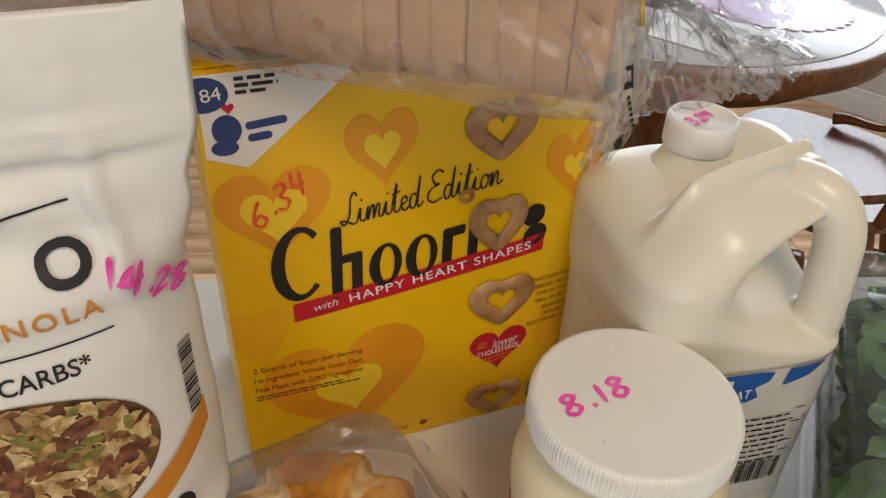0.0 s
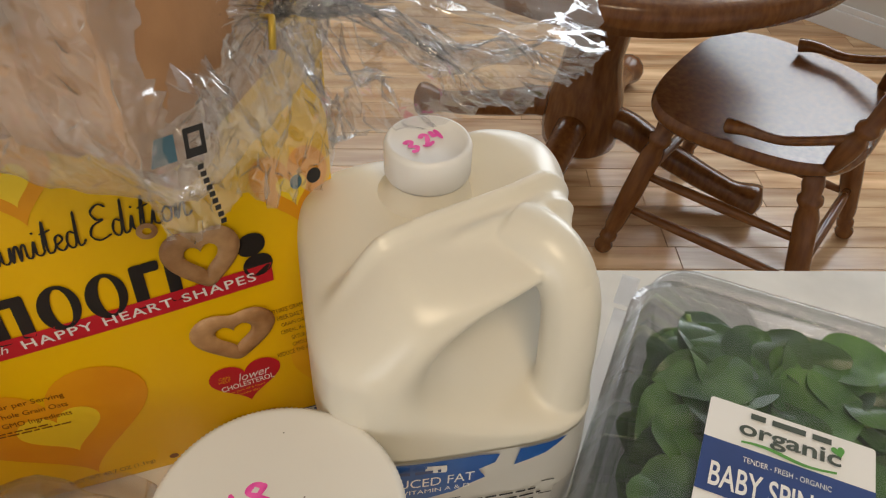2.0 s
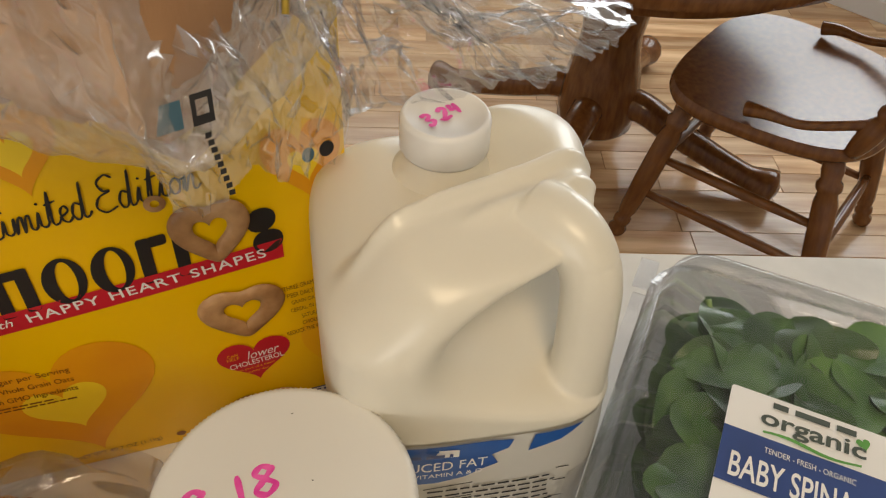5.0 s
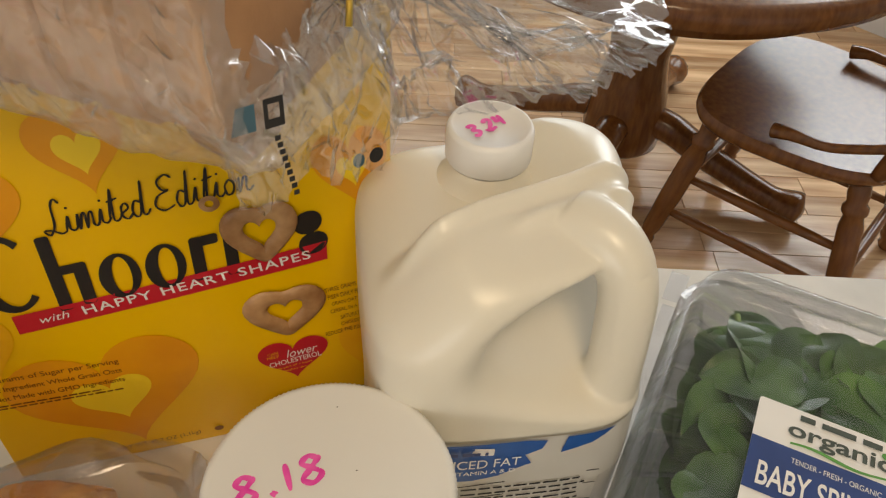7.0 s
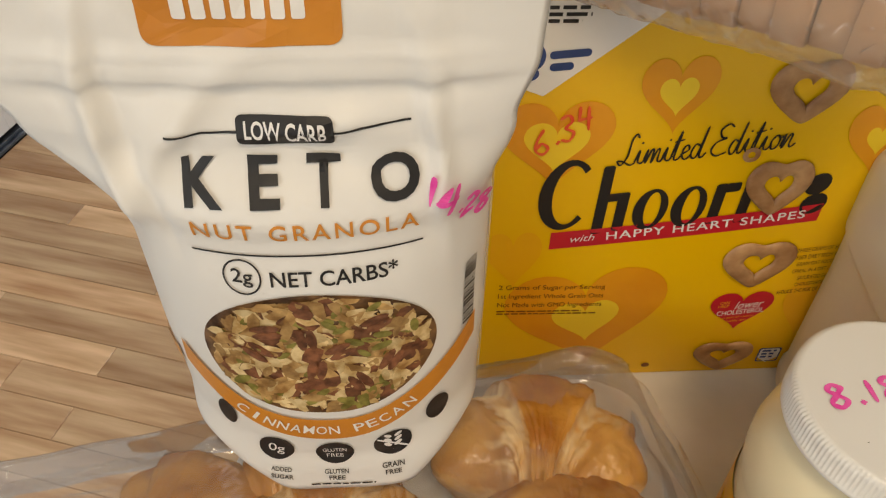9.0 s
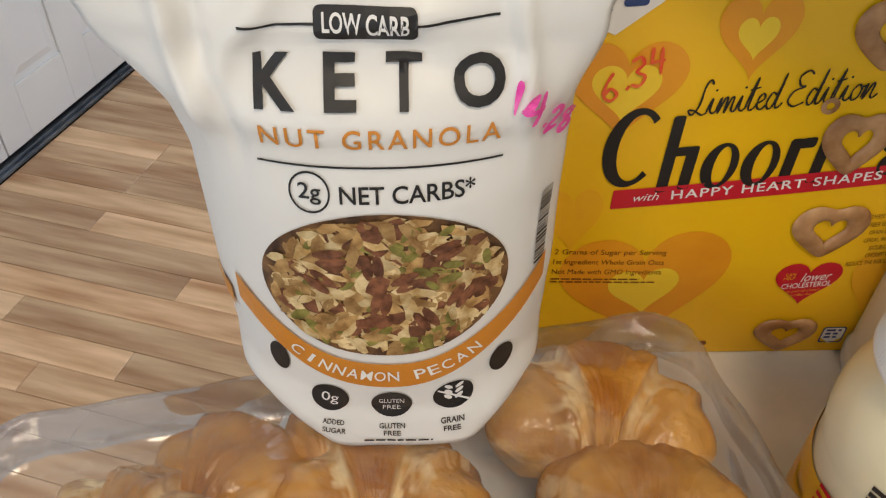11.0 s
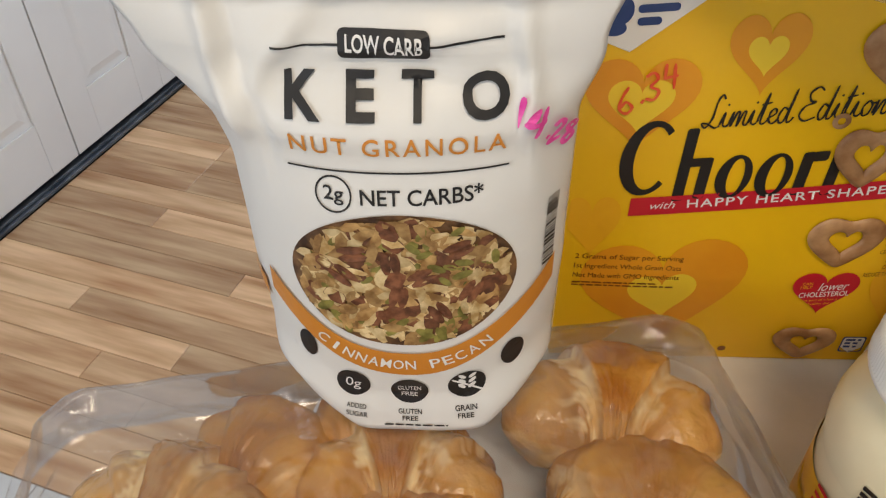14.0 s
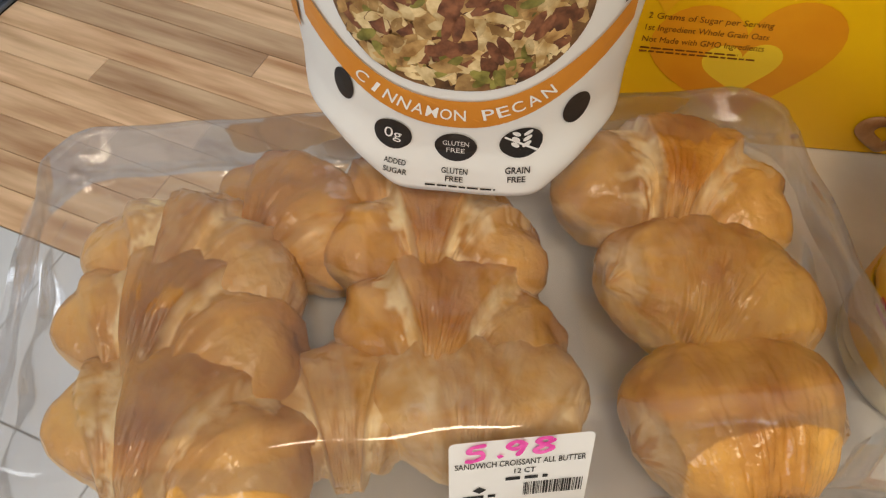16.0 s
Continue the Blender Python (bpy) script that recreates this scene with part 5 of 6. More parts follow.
bm_text("2g", 0.0088, 0.0090, g1, -0.089, 1.1488, 0, bold=0.01, bm=t)
bm_text("NET CARBS*", 0.052, 0.0078, g1, -0.0515, 1.1495, 1, bold=0.012, bm=t, cut=CUT)
part("carbs_text", t, "ink", pouch, smooth=False)

# printed bowl of granola: a brown ground with many printed flakes, seeds and nuts
BCX, BCZ, BRX, BRZ = -0.061, 1.1015, 0.0525, 0.0395
part("bowl_print", bm_outline(oval(BCX, BCZ, BRX, BRZ, 56), g1, cut=0.008), "granola_ground", pouch, "printed bowl of granola", smooth=False)
rng = random.Random(5)
pools = {k: bmesh.new() for k in ("flake_cream", "flake_tan", "seed_green", "nut_brown")}
for i in range(680):
    a, r = rng.uniform(0, math.tau), math.sqrt(rng.random()) * 0.95
    x, z = BCX + BRX * r * math.cos(a), BCZ + BRZ * r * math.sin(a)
    kind = rng.choices(("flake_cream", "flake_tan", "seed_green", "nut_brown"), (0.30, 0.42, 0.14, 0.14))[0]
    big = 0.85 + 0.5 * rng.random()
    if kind == "seed_green":
        lp = oval(x, z, 0.0042 * big, 0.0019 * big, 10)
    elif kind == "nut_brown":
        lp = [(x + (0.0042 + 0.0009 * (j % 2)) * big * math.cos(j * math.tau / 12), z + (0.0028 + 0.0006 * (j % 3)) * big * math.sin(j * math.tau / 12)) for j in range(12)]
    else:
        lp = [(x + rng.uniform(0.0030, 0.0068) * big * math.cos(j * math.tau / 7), z + rng.uniform(0.0014, 0.0032) * big * math.sin(j * math.tau / 7)) for j in range(7)]
    lp = turned(lp, x, z, rng.uniform(0, 180))
    if max(((px - BCX) / BRX) ** 2 + ((pz - BCZ) / BRZ) ** 2 for px, pz in lp) > 1:
        continue
    bm_outline(lp, pouch_print(0.0009 + 0.0010 * rng.random()), pools[kind])
# a few whole pecan halves on top, each of two furrowed lobes
for x, z, ang in ((-0.063, 1.0945, 80), (-0.036, 1.1215, 20), (-0.066, 1.1145, 95), (-0.052, 1.1065, 30), (-0.088, 1.1060, 140), (-0.030, 1.0960, 60), (-0.083, 1.1190, 10), (-0.044, 1.0850, 120)):
    for side in (-1, 1):
        lobe = [(x + 0.0068 * math.cos(j * math.tau / 18) * (1 - 0.10 * (j % 2)), z + side * 0.0022 + 0.0024 * math.sin(j * math.tau / 18) * (1 - 0.16 * (j % 2))) for j in range(18)]
        bm_outline(turned(lobe, x, z, ang), pouch_print(0.0021 + 0.0001 * side), pools["nut_brown"])
for k, b in pools.items():
    tagged(part("printed_" + k, b, k, pouch, smooth=False), kind="stuff")


def band_z(x):
    return 1.0485 + 0.030 * ((x + 0.061) / 0.062) ** 2


xs = [-0.128 + 0.1385 * i / 40 for i in range(41)]
part("band", bm_outline([(x, band_z(x) + 0.0078) for x in xs] + [(x, band_z(x) - 0.0078) for x in reversed(xs)], g2, cut=0.01), "pouch_band", pouch, "curved orange band", smooth=False)
part("band_end", bm_outline([(-0.1420, 1.0660), (-0.1325, 1.0625), (-0.1325, 1.0770), (-0.1420, 1.0805)], g2, cut=0.006), "pouch_band", pouch, smooth=False)
t = bmesh.new()
word = "CINNAMON PECAN"
for i, ch in enumerate(word):
    if ch != " ":
        x = -0.1015 + 0.0795 * i / (len(word) - 1)
        ang = math.degrees(math.atan(0.060 * (x + 0.061) / 0.062 ** 2))
        bm_text(ch, 0.0018 if ch == "I" else 0.0052, 0.0064, g3, x, band_z(x), ang, bm=t, bold=0.008)
part("band_text", t, "white_ink", pouch, smooth=False)
for x, z, rx in ((-0.089, 1.0305, 0.0088), (-0.060, 1.0270, 0.0098), (-0.0305, 1.0305, 0.0098), (-0.0075, 1.0440, 0.0060), (-0.1115, 1.0500, 0.0048)):
    part("icon", bm_outline(oval(x, z, rx, 0.0090, 28), g1, cut=CUT), "ink", pouch, "round black icon", smooth=False)
t = bm_text("0g", 0.0080, 0.0078, g2, -0.089, 1.0303, -8)
bm_text("GLUTEN", 0.0120, 0.0032, g2, -0.060, 1.0295, 0, bm=t)
bm_text("FREE", 0.0085, 0.0032, g2, -0.060, 1.0245, 0, bm=t)
bm_stroke(-0.0305, 1.0235, -0.0305, 1.0372, 0.0008, lambda x, z: g2(x, z), t, 2)
for k in range(3):
    for s in (-1, 1):
        bm_outline(turned(oval(-0.0305 + s * 0.0026, 1.0365 - k * 0.0034, 0.0024, 0.0012, 10), -0.0305 + s * 0.0026, 1.0365 - k * 0.0034, s * 40), g2, t)
bm_outline([(-0.0385, 1.0345), (-0.0380, 1.0355), (-0.0225, 1.0262), (-0.0230, 1.0252)], g2, t)
part("icon_print", t, "white_ink", pouch, smooth=False)
t = bm_text("SUGAR", 0.0115, 0.0036, g1, -0.0885, 1.0095, -6, bold=0.015)
bm_text("ADDED", 0.0105, 0.0030, g1, -0.0885, 1.0150, -6, bm=t, bold=0.015)
bm_text("GLUTEN", 0.0125, 0.0034, g1, -0.060, 1.0125, 0, bm=t, bold=0.015)
bm_text("FREE", 0.0085, 0.0034, g1, -0.060, 1.0075, 0, bm=t, bold=0.015)
bm_text("GRAIN", 0.0115, 0.0036, g1, -0.0305, 1.0150, 3, bm=t, bold=0.015)
bm_text("FREE", 0.0085, 0.0036, g1, -0.0305, 1.0098, 3, bm=t, bold=0.015)
bm_lines(-0.074, -0.040, 1.0022, 0.01, 1, 0.0011, g1, t, seed=21, ragged=0)
part("icon_text", t, "ink", pouch, smooth=False)
t = bmesh.new()
z = 1.0930
rng = random.Random(9)
while z < 1.1330:
    k = rng.choice((0.0005, 0.0005, 0.0010, 0.0015))
    bm_outline([(0.0045, z), (0.0100, z), (0.0100, z + k), (0.0045, z + k)], g1, t)
    z += k + rng.choice((0.0005, 0.0007, 0.001))
tagged(part("bar_code", t, "ink", pouch, smooth=False), kind="stuff")
part("price", bm_marker("14.28", -0.0160, 1.1805, 0.0130, g4, -40, 0.00125, wide=0.62, wobble=0.03, turn=-12, shrink=0.93), "pink_marker", pouch, "hand-written pink price", smooth=False)
part("brand_patch", bm_outline(rrect(-0.1105, -0.0420, 1.2435, PZ + PH - 0.006, 0.005), g1, cut=0.01), "pouch_band", pouch, "orange brand patch", smooth=False)
for k in range(7):
    part("brand_bar", bm_outline(rrect(-0.0985 + k * 0.0066, -0.0938 + k * 0.0066, 1.2535, 1.2650 if k in (0, 2, 5, 6) else 1.2615, 0.001), g2), "white_ink", pouch, smooth=False)


# ---- croissants in a clear tray ----
TY = 11.5
TRAY = pose(-0.062, 0.262, C, 0, 0, TY)
tray = thing("croissant_tray", TRAY, "clear plastic clamshell tray, part over the counter's edge", "tray")


def tray_shell(levels, ribs=0.0, close_low=True, close_top=True):
    b = bmesh.new()
    rows = []
    for hx, hy, z, r in levels:
        lp = rrect(-hx, hx, -hy, hy, r, 8)
        # many points along the sides, to carry the ribs
        fine = []
        for (x0, y0), (x1, y1) in zip(lp, lp[1:] + lp[:1]):
            n = max(1, round(math.hypot(x1 - x0, y1 - y0) / 0.009)) if math.hypot(x1 - x0, y1 - y0) > 0.05 else 1
            fine += [(x0 + (x1 - x0) * k / n, y0 + (y1 - y0) * k / n) for k in range(n)]
        rows.append([(x, y, z) for x, y in fine])
    n = min(len(r) for r in rows)
    rows = [[r[round(i * (len(r) - 1) / (n - 1))] for i in range(n)] for r in rows]
    vs = []
    for k, r in enumerate(rows):
        amp = ribs if 0 < k < len(rows) - 1 else 0
        row = []
        for i, (x, y, z) in enumerate(r):
            q = 1 + amp * math.sin(i * math.tau / 6) / max(0.05, math.hypot(x, y))
            row.append(b.verts.new((x * q, y * q, z)))
        vs.append(row)
    for r0, r1 in zip(vs, vs[1:]):
        for i in range(n):
            b.faces.new((r0[i], r0[(i + 1) % n], r1[(i + 1) % n], r1[i]))
    if close_low:
        b.faces.new(vs[0][::-1])
    if close_top:
        b.faces.new(vs[-1])
    return b


part("base", tray_shell([(0.203, 0.098, 0.001, 0.03), (0.210, 0.104, 0.004, 0.034), (0.216, 0.108, 0.020, 0.036), (0.218, 0.110, 0.026, 0.038), (0.232, 0.122, 0.0265, 0.04), (0.232, 0.122, 0.0275, 0.04)], 0.0018, True, False), "tray", tray, "clear ribbed base")
part("lid", tray_shell([(0.232, 0.122, 0.0285, 0.04), (0.218, 0.110, 0.029, 0.038), (0.216, 0.108, 0.036, 0.036), (0.204, 0.101, 0.060, 0.032), (0.197, 0.095, 0.080, 0.028), (0.195, 0.093, 0.0895, 0.026), (0.190, 0.089, 0.0920, 0.024), (0.182, 0.083, 0.0920, 0.022), (0.178, 0.080, 0.0895, 0.020)], 0.0012, False, True), "tray", tray, "clear domed lid")


def tray_front(lift):
    """On the sloping front of the lid: x along it, y down its slope from the ridge."""
    def place(x, y):
        k = -y / 0.050
        return Vector((x, -0.0935 - 0.013 * k, 0.0895 - 0.048 * k)) + Vector((0, -0.97, 0.23)) * lift
    return place


f1, f2, f3 = tray_front(0.003), tray_front(0.0034), tray_front(0.0038)
LX = -0.008
part("label", bm_outline(rrect(LX, LX + 0.060, -0.050, 0.0015, 0.003), f1), "white_ink", tray, "white price label", smooth=False)
t = bm_text("SANDWICH CROISSANT ALL BUTTER", 0.055, 0.0040, f2, LX + 0.030, -0.0145, 0, bold=0.012)
bm_text("12 CT", 0.0090, 0.0036, f2, LX + 0.032, -0.0205, 0, bm=t, bold=0.012)
bm_lines(LX + 0.024, LX + 0.042, -0.0270, 0.01, 1, 0.0022, f2, t, seed=41, ragged=0)
bm_bars(LX + 0.032, LX + 0.058, -0.039, -0.0295, f2, t, seed=42)
bm_outline([(LX + 0.013, -0.0300), (LX + 0.016, -0.0325), (LX + 0.013, -0.0350), (LX + 0.010, -0.0325)], f2, t)
bm_lines(LX + 0.006, LX + 0.020, -0.0385, 0.0035, 2, 0.0020, f2, t, seed=43, ragged=0)
part("label_print", t, "ink", tray, smooth=False)
part("price", bm_marker("5.98", LX + 0.006, -0.0105, 0.0095, f3, 4, 0.0013, wide=1.0), "pink_marker", tray, "hand-written pink price", smooth=False)


def croissant(seed, size=1.0, mid=0.40, pale=1.0, bend=0.84, base=0.1):
    """A bent roll of wound layers. Each layer ends in a step; beyond the step the dough is pale and torn."""
    rg = random.Random(seed)
    lo, hi = -mid + rg.uniform(-.06, .06), mid + rg.uniform(-.06, .06)
    steps = (lo - 0.34, lo, hi, hi + 0.32)
    off = rg.uniform(0, 50)
    slant = rg.uniform(-0.12, 0.12)
    reaches = (rg.choice((0.02, 0.16, 0.30)), rg.choice((0.16, 0.26, 0.34)))
    def where(u, v):
        q = u * math.tau
        s = 2 * v - 1
        # the layers' edges run a little crooked
        return s, q, s + slant * math.sin(q) + 0.05 * noise.noise(Vector((math.cos(q) * 1.2, math.sin(q) * 1.2, off)))
    def radius(s, e):
        r = 0.0420 * max(0.0, 1 - (abs(s) / 1.03) ** 2.3) ** 0.60
        for st, drop in zip(steps, (0.0050, 0.0078, 0.0078, 0.0050)):
            out = (e - st) if st > 0 else (st - e)
            r -= drop * smoothstep(-0.012, 0.030, out) * (1 - 0.75 * smoothstep(0.05, 0.34, out))
        return max(r, 0.0015)
    def at(u, v):
        s, q, e = where(u, v)
        a = s * bend
        R = 0.046 / math.sin(bend)
        c = Vector((R * math.sin(a), R * (math.cos(a) - 0.80), 0))
        nx = Vector((math.sin(a), math.cos(a), 0))
        cq, sq = math.cos(q), math.sin(q)
        w = 1 + 0.10 * noise.noise(Vector((cq * 1.3, s * 2.2 + off, sq * 1.3))) + 0.05 * noise.noise(Vector((cq * 3, s * 5 + off, sq * 3)))
        w += 0.022 * noise.noise(Vector((cq * 8, s * 9 + off, sq * 8))) - 0.045 * abs(noise.noise(Vector((cq * 2.4, s * 17 + off, sq * 2.4)))) + 0.022 * noise.noise(Vector((cq * 17, s * 24 + off, sq * 17)))
        r = radius(s, e) * w
        p = c + nx * (cq * r) + Vector((0, 0, sq * r * 0.88 + 0.0285))
        p.z = max(p.z, 0.001)
        return p * size
    nu, nv = 72, 110
    j0, j1 = round((lo + 1) / 2 * nv), round((hi + 1) / 2 * nv)
    out = []
    # the two ends and the layer wound round the middle
    for name, a, b in (("end", 0, j0), ("middle_layer", j0, j1), ("end", j1, nv)):
        bm = bm_grid(lambda u, v: at(u, (a + v * (b - a)) / nv), nu, b - a, True, cap0=a == 0, cap1=b == nv)
        tone = []
        for j in range(a, b + 1):
            for i in range(nu):
                s, q, e = where(i / nu, j / nv)
                torn = 0.5 * noise.noise(Vector((math.cos(q) * 3, s * 7 + off, math.sin(q) * 3))) + 0.35 * noise.noise(Vector((math.cos(q) * 9, s * 12 + off, math.sin(q) * 9)))
                k = 0.14 * smoothstep(0.75, 0.15, math.sin(q) + 0.5 * torn)
                for st, reach in zip(steps[1:3], reaches):
                    past = (e - st) if st > 0 else (st - e)
                    k = max(k, smoothstep(-0.004, 0.012, past) * (1 - smoothstep(0.30, 1.0, past / reach + 1.9 * torn)))
                under = smoothstep(0.0, -0.6, math.sin(q)) * 0.6
                blush = max(0.0, base + 0.9 * torn) * base
                tone.append(min(1.0, max(k * pale, under, blush)))
        out.append((name, bm, tone))
    return out


# x, y, rise, yaw, tip forward, size, half width of the middle layer, paleness, bend, lightness of the crust
CROISSANTS = (
    (-0.194, 0.250, 0.018, -14, -22, 1.10, 0.18, 1.0, 1.00, 0.45), (-0.190, 0.208, 0.018, -12, -24, 1.16, 0.34, 1.0, 1.00, 0.25), (-0.176, 0.158, 0.014, -14, -22, 1.18, 0.30, 0.9, 1.00, 0.25),
    (-0.154, 0.298, 0.008, -30, -10, 0.98, 0.55, 0.5, 0.90, 0.0), (-0.078, 0.312, 0.014, -4, -14, 0.98, 0.50, 0.7, 0.80, 0.0), (-0.068, 0.274, 0.020, -2, -28, 1.06, 0.34, 1.0, 1.10, 0.1),
    (-0.058, 0.228, 0.018, -6, -26, 1.06, 0.42, 1.0, 1.00, 0.1), (-0.040, 0.196, 0.010, 2, -16, 1.04, 0.85, 0.8, 0.80, 0.6), (-0.100, 0.192, 0.002, 12, -10, 0.92, 0.30, 1.0, 0.80, 0.5),
    (0.054, 0.318, 0.024, -6, -26, 1.16, 0.32, 1.0, 1.15, 0.0), (0.066, 0.258, 0.026, -16, -26, 1.04, 0.92, 0.6, 0.90, 0.25), (0.090, 0.192, 0.006, 12, -6, 1.12, 0.85, 0.5, 0.45, 0.15))
for k, (x, y, z, yaw, tip, size, mid, pale, bend, light) in enumerate(CROISSANTS):
    cr = thing("croissant", pose(x, y - 0.006, C + 0.0022 + z, tip, 0, yaw), "golden-brown flaky butter croissant in a clear tray", "croissant", "croissants in the tray")
    for name, bm, tone in croissant(100 + k, size, mid, pale, bend, light):
        piece = part(name, bm, "crois", cr)
        piece.data.attributes.new("pale", "FLOAT", "POINT").data.foreach_set("value", tone)


# ---- clear food container in front of the tray ----
deli = thing("food_container", pose(0.052, 0.104, C, 0, 0, 8), "low clear plastic food container with a rimmed lid", "container")


def small_shell(levels, low, top):
    b = bmesh.new()
    rows = [[b.verts.new((x, y, z)) for x, y in rrect(-hx, hx, -hy, hy, r, 8)] for hx, hy, z, r in levels]
    n = len(rows[0])
    for r0, r1 in zip(rows, rows[1:]):
        for i in range(n):
            b.faces.new((r0[i], r0[(i + 1) % n], r1[(i + 1) % n], r1[i]))
    if low:
        b.faces.new(rows[0][::-1])
    if top:
        b.faces.new(rows[-1])
    return b


part("tub", small_shell([(0.070, 0.046, 0.001, 0.014), (0.074, 0.050, 0.004, 0.017), (0.080, 0.056, 0.050, 0.020), (0.084, 0.060, 0.051, 0.024)], True, False), "clam", deli)
part("lid", small_shell([(0.085, 0.061, 0.052, 0.024), (0.084, 0.060, 0.058, 0.023), (0.080, 0.056, 0.061, 0.021), (0.076, 0.052, 0.059, 0.018), (0.074, 0.050, 0.0585, 0.017)], False, True), "clam", deli, "clear rimmed lid")


# ---- loaf of sliced bread in a bag ----
LYAW = 144.0
BZ = C + BH + 0.002
RIGHT = Vector((0.198, 0.310, BZ))
# local x runs from the open end along the loaf, y across it
LOAF = Matrix.Translation(RIGHT) @ pose(0, 0, 0, 0, 0, LYAW)
loaf = thing("bread_loaf", LOAF, "sliced wheat sandwich loaf in a clear plastic bag", "bread")
SLW, SLH, SLT = 0.120, 0.112, 0.0150


def slice_outline(n=36):
    out = []
    for i in range(n):
        a = i * math.tau / n
        c, s = math.cos(a), math.sin(a)
        r = 1 / (abs(c) ** 5 + abs(s) ** 5) ** 0.2
        x, z = c * r * SLW / 2, s * r * SLH / 2
        if z > 0:
            x *= 1 + 0.06 * math.sin(min(1, z / (SLH / 2)) * math.pi)
        out.append((x, z + SLH / 2))
    return out


me = bpy.data.meshes.new("slice")
b = bmesh.new()
so = slice_outline()
rows = [[b.verts.new((x, y * k, (z - SLH / 2) * k + SLH / 2)) for y, z in so] for x, k in ((0.0, 0.992), (0.0008, 1.0), (SLT - 0.0008, 1.0), (SLT - 0.0001, 0.992))]
for r0, r1 in zip(rows, rows[1:]):
    for i in range(36):
        b.faces.new((r0[i], r0[(i + 1) % 36], r1[(i + 1) % 36], r1[i]))
b.faces.new(rows[0][::-1])
b.faces.new(rows[-1])
bmesh.ops.recalc_face_normals(b, faces=b.faces[:])
b.to_mesh(me)
b.free()
me.polygons.foreach_set("use_smooth", [True] * len(me.polygons))
me.materials.append(M["crumb"])
rng = random.Random(3)
for i in range(20):
    shared("slice", me, loaf, pose(0.012 + i * SLT, -SLW / 2 - 0.004 + rng.uniform(-0.0018, 0.0018), 0.0015 + rng.uniform(0, 0.0015), rng.uniform(-1.5, 1.5), rng.uniform(-1, 1), rng.uniform(-1.2, 1.2)))


INV = LOAF.inverted()
TW = Vector((0.250, 0.394, 1.236))
TIE = INV @ TW


def bag_at(u, v):
    """The bag: a loose sleeve round the loaf that draws in to the tie at its open end."""
    a = u * math.tau
    x = 0.335 - 0.333 * min(v, 0.80) / 0.80
    c, s = math.cos(a), math.sin(a)
    r = 1 / (abs(c) ** 4 + abs(s) ** 4) ** 0.25
    k = max(0.0, (v - 0.8) / 0.2)
    g = smoothstep(0.80, 1.0, v) ** 0.8
    wy, wz = (SLW / 2 + 0.009) * (1 - 0.93 * g), (SLH / 2 + 0.008) * (1 - 0.93 * g)
    if v < 0.06:
        wy, wz = wy * (0.35 + 0.65 * v / 0.06), wz * (0.35 + 0.65 * v / 0.06)
    w = 1 + (0.030 + 0.12 * g) * noise.noise(Vector((c * 2.3, s * 2.3, v * 14))) - 0.05 * abs(noise.noise(Vector((c * 3.5 + v * 2, s * 3.5, v * 5)))) * (1 - g) + 0.03 - 0.022 * abs(noise.noise(Vector((c * 9 + v * 5, s * 9, v * 9)))) + 0.10 * g * math.cos(a * 11) - (0.025 + 0.06 * g) * abs(noise.noise(Vector((c * 6 + v * 7, s * 6 - v * 4, v * 18)))) - 0.015 * abs(noise.noise(Vector((c * 15 - v * 9, s * 15, v * 30))))
    mid = Vector((x, -SLW / 2 - 0.004, SLH / 2 + 0.002)).lerp(TIE, k)
    p = mid + Vector((0, c * r * wy * w, s * r * wz * w))
    if v < 0.8:
        p.z = max(p.z, 0.0004)
    else:
        p.x += 0.6 * c * wy * k
    return p


part("bag", bm_crumple(bag_at, 110, 110, 0.0005, 7, True), "film", loaf, "clear wrinkled plastic bag")
ring = [TIE + Vector((0.0045 * math.cos(q), 0.0065 * math.cos(q), 0.0065 * math.sin(q))) for q in (i * math.tau / 16 for i in range(17))]
part("twist_tie", bm_tube(ring + [TIE + Vector((-0.004, 0.012, 0.004)), TIE + Vector((-0.006, 0.018, -0.006))], 0.0014, 6), "gold", loaf, "gold paper twist tie")
FLAP = ((0.168, 0.316, 1.258), (0.256, 0.396, 1.240), (0.196, 0.330, 1.178), (0.266, 0.412, 1.125))


def flap_at(u, v):
    """The part of the loose end that hangs down in front of the carton."""
    q = [Vector(p) for p in FLAP]
    top, low = q[0].lerp(q[1], u), q[2].lerp(q[3], u)
    low = low + Vector((0, 0, 0.016 * math.sin(u * math.pi) + 0.014 * noise.noise(Vector((u * 9, 1.5, 0)))))
    p = top.lerp(low, v)
    n = Vector((0.62, -0.72, 0.3))
    w = 0.007 * noise.noise(Vector((u * 4.0, v * 2.0, 9.1))) + 0.004 * noise.noise(Vector((u * 11, v * 5, 3.1))) - 0.006 * abs(noise.noise(Vector((u * 9 + v * 2, v * 1.8, 4.4)))) - 0.0040 * abs(noise.noise(Vector((u * 24 + v * 5, v * 2.2, 8.4)))) - 0.0018 * abs(noise.noise(Vector((u * 50 - v * 9, v * 4, 2.4))))
    p = p + n * (w + 0.014 * math.sin(v * math.pi))
    p.y = min(p.y, BY - 0.005)
    return INV @ p


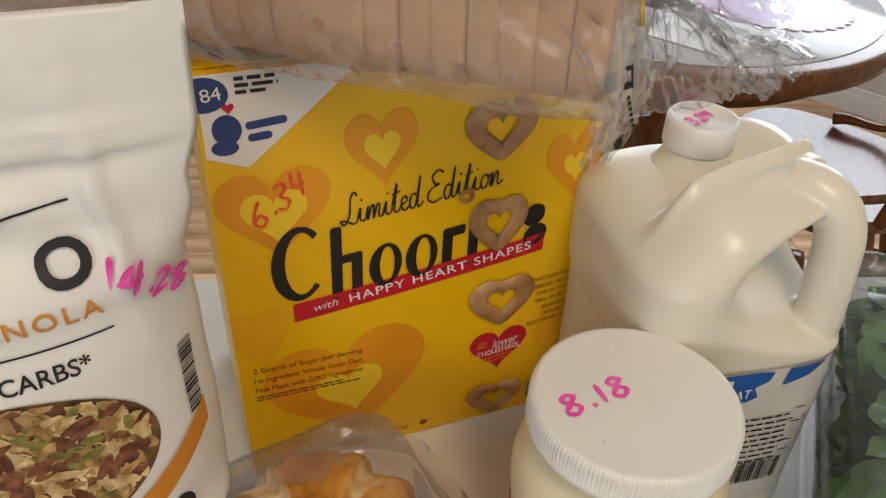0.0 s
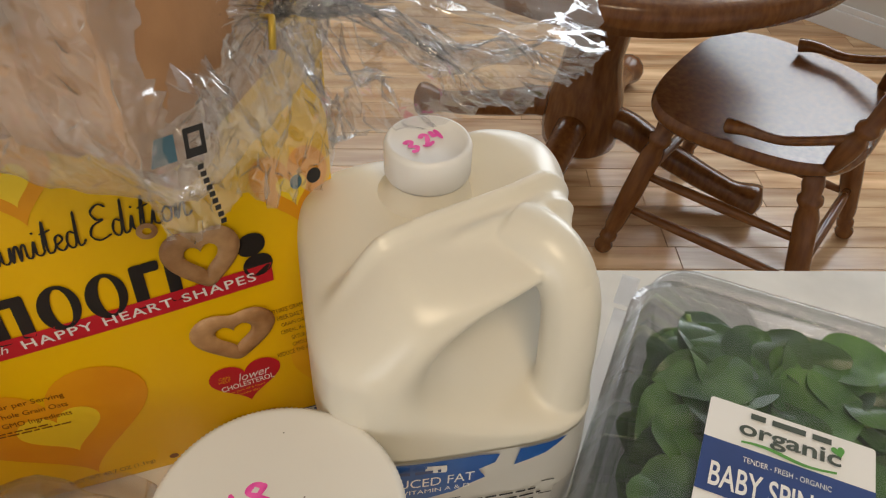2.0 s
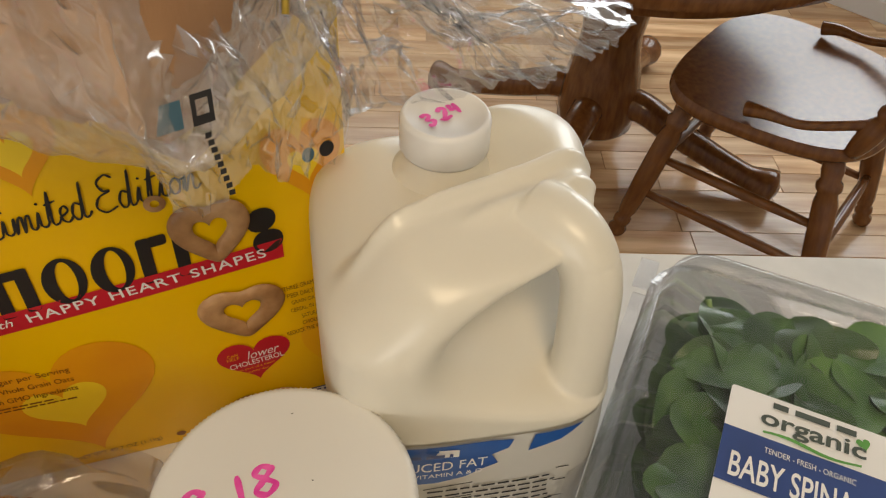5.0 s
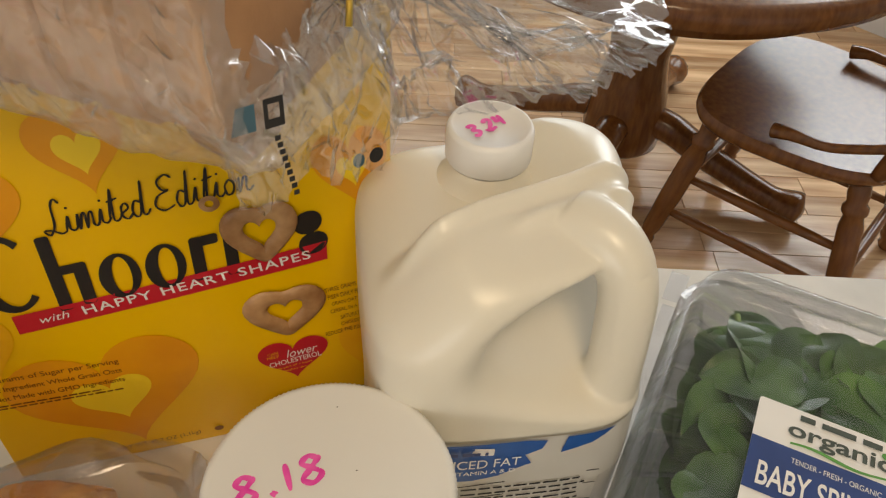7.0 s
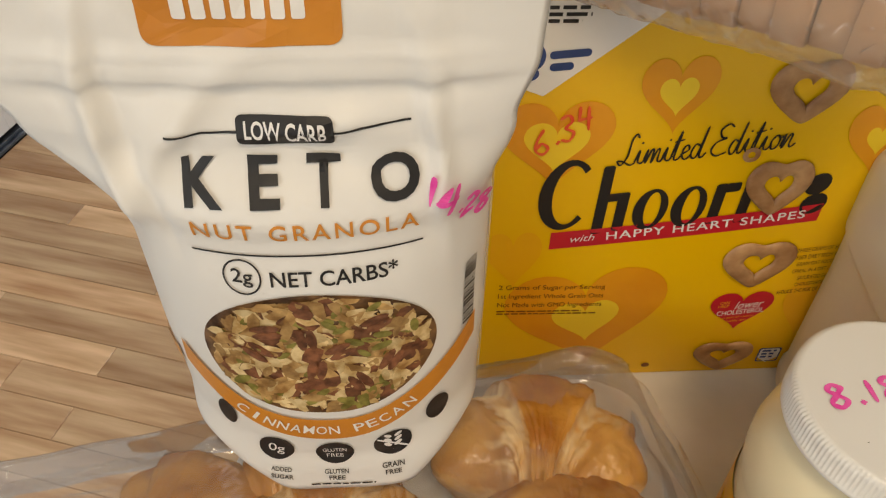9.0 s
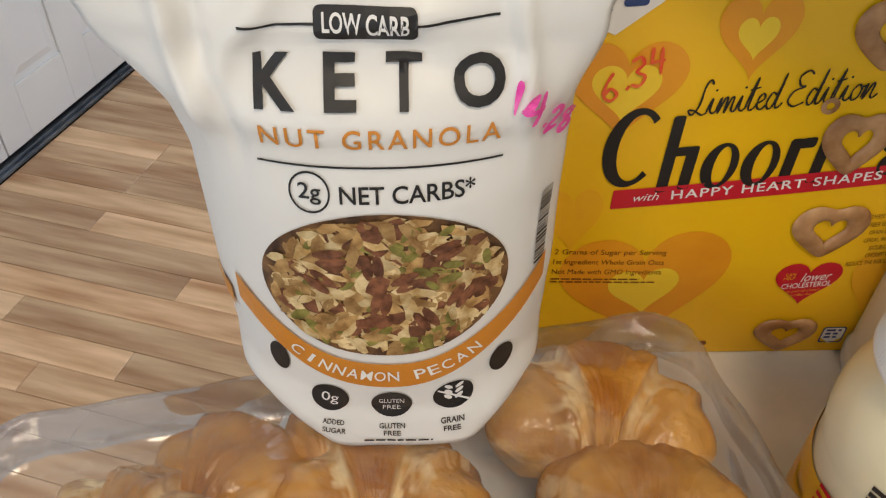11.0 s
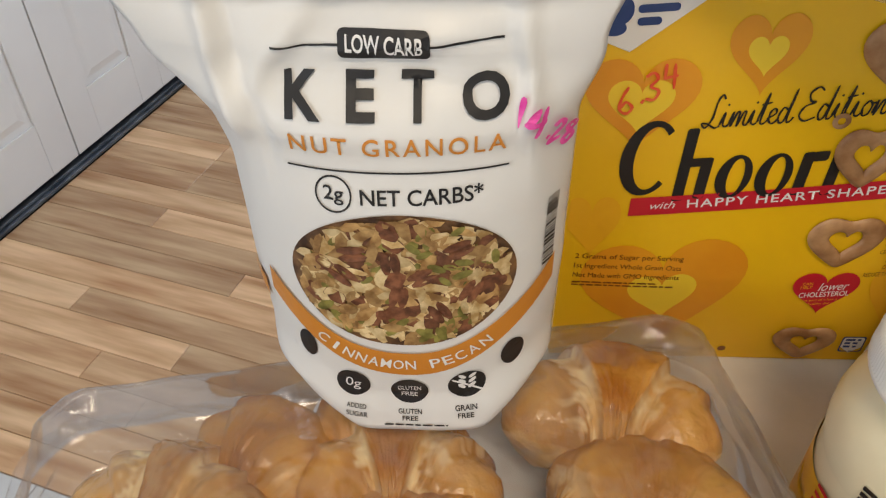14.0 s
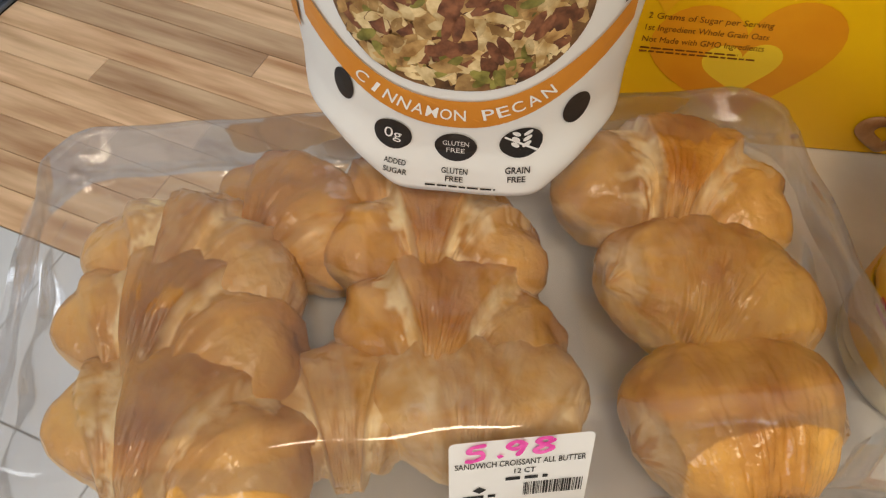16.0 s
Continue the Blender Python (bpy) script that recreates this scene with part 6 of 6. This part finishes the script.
part("bag_flap", bm_crumple(flap_at, 44, 14, 0.0009, 5), "tail_film", loaf, "crumpled flap of the bag's open end")
EDGE = spline([(0.277, 0.424, 1.120), (0.292, 0.416, 1.140), (0.335, 0.408, 1.156), (0.372, 0.410, 1.156), (0.405, 0.425, 1.157), (0.437, 0.445, 1.157), (0.440, 0.490, 1.185), (0.405, 0.550, 1.220), (0.340, 0.560, 1.250), (0.270, 0.530, 1.265)], 10)


def tail_at(u, v):
    """The free end of the bag, fanned out from the tie over the jug's cap."""
    k = u * (len(EDGE) - 1)
    i = min(int(k), len(EDGE) - 2)
    e = EDGE[i].lerp(EDGE[i + 1], k - i)
    p = TW.lerp(e, v)
    amp = math.sin(min(1.0, v * 1.15) * math.pi) * 0.7 + 0.3 * v
    p.z += 0.016 * amp + 0.010 * amp * math.sin(u * 46 + 2.5 * v) * (0.5 + abs(noise.noise(Vector((u * 6, 0.4, 5))))) + 0.026 * amp * noise.noise(Vector((u * 7, v * 3, 2.2))) - 0.016 * amp * abs(noise.noise(Vector((u * 16, v * 2.0, 3.3)))) - 0.009 * abs(noise.noise(Vector((u * 38 + v * 3, v * 2.4, 6.2)))) * v - 0.004 * abs(noise.noise(Vector((u * 80 - v * 6, v * 4, 1.2)))) * v + 0.006 * v
    p.x += 0.012 * amp * noise.noise(Vector((u * 12, v * 6, 7.7)))
    p.y += 0.014 * amp * noise.noise(Vector((u * 10, v * 6, 1.7)))
    # it lies over the carton, the jug and its cap, never inside them
    if p.x < BX + BW / 2 + 0.003 and p.z < C + BH + 0.004 and p.y > BY - 0.004:
        p.x = BX + BW / 2 + 0.003
    d = (Vector((p.x, p.y)) - Vector((JX - 0.021, JY + 0.009))).length
    if d < 0.10:
        p.z = max(p.z, C + 0.2625 - max(0.0, d - 0.026) * 0.55)
    return INV @ p


part("bag_tail", bm_crumple(tail_at, 150, 16, 0.0011, 6), "tail_film", loaf, "crumpled clear open end of the bag")


def sheet_print(fn, cu, cv):
    o = fn(cu, cv)
    turn = INV.to_3x3()
    du, dv = turn @ Vector((0.97, 0.22, 0.05)), turn @ Vector((0.04, 0.35, 0.93))
    n = turn @ Vector((0.3, -0.8, 0.4))
    return lambda x, y: o + du * x + dv * y + n * 0.005


tp = sheet_print(flap_at, 0.24, 0.40)
part("bag_print", bm_outline([(-0.011, -0.0045), (-0.002, -0.0045), (-0.002, 0.0045), (-0.011, 0.0045)], tp), "teal", loaf, "dark printed square on the bag", smooth=False)
part("bag_print", bm_ring([(0.001, -0.005), (0.008, -0.005), (0.008, 0.005), (0.001, 0.005)], [(0.0025, -0.002), (0.0065, -0.002), (0.0065, 0.003), (0.0025, 0.003)], tp), "ink", loaf, smooth=False)
t = bmesh.new()
for k in range(9):
    bm_outline([(0.004 + k * 0.0006, -0.008 - k * 0.0026), (0.006 + k * 0.0006, -0.008 - k * 0.0026), (0.006 + k * 0.0006, -0.0098 - k * 0.0026), (0.004 + k * 0.0006, -0.0098 - k * 0.0026)], tp, t)
part("bag_code", t, "ink", loaf, smooth=False)
tp2 = sheet_print(flap_at, 0.86, 0.93)
part("bag_dot", bm_outline(oval(0.004, 0, 0.0036, 0.0036, 20), tp2), "ink", loaf, smooth=False)
part("bag_dot", bm_outline(oval(-0.005, 0, 0.0030, 0.0034, 20), tp2), "teal", loaf, smooth=False)
part("bag_print_patch", bm_outline([(0.020, 0.095), (0.048, 0.100), (0.046, 0.082), (0.034, 0.074), (0.026, 0.082)], lambda x, z: Vector((x, 0.0085, z))), "purple", loaf, "purple printed patch on the bag", smooth=False)


# ---- floors: boards and tiles ----
tagged(part("floor", bm_box(U0 - 0.5, U1 + 0.5, V0 - 0.3, V1 + 0.3, -0.06, -0.012), "subfloor", smooth=False, m=ROOM), "dark sub-floor below the boards", "floor", kind="structure")
wood = thing("wood_floor", ROOM, "varnished mixed-tone hardwood strip floor", "floor", kind="structure")
PW = 0.0826
lengths = (0.34, 0.5, 0.68, 0.86, 1.1)
meshes = []
for ln in lengths:
    b = bm_box(0.0006, ln - 0.0006, 0.0006, PW - 0.0006, -0.0118, 0, 0.0012, 1)
    me = bpy.data.meshes.new("plank")
    b.to_mesh(me)
    b.free()
    me.materials.append(M["plank"])
    meshes.append(me)
rng = random.Random(17)
v = 0.566
row = 0
while v < V1 - 0.001:
    u = U0 + 0.023
    end = (U1 if v < 2.2 else 4.655 - v - PW) + 0.10
    while True:
        fits = [i for i, ln in enumerate(lengths) if u + ln <= end]
        if not fits:
            # a cut board closes the row at the wall
            shared("plank", meshes[0], wood, pose(u, v, 0) @ Matrix.Diagonal((max(0.02, end - u) / lengths[0], 1, 1, 1)))
            break
        k = rng.choice(fits)
        shared("plank", meshes[k], wood, pose(u, v, 0))
        u += lengths[k]
    v += PW
tiles = thing("tile_floor", ROOM, "pale glazed ceramic kitchen floor tiles", "floor", kind="structure")
part("grout", bm_box(U0 - 0.1, U1, V0, 0.5655, -0.0118, -0.0022), "grout", tiles, smooth=False)
b = bm_box(0.002, 0.331, 0.002, 0.331, -0.002, 0.0, 0.0012, 1)
me = bpy.data.meshes.new("tile")
b.to_mesh(me)
b.free()
me.materials.append(M["tile"])
for i in range(13):
    for j in range(9):
        shared("tile", me, tiles, pose(-1.741 + 0.333 * i, 0.5655 - 0.333 * (j + 1), 0))
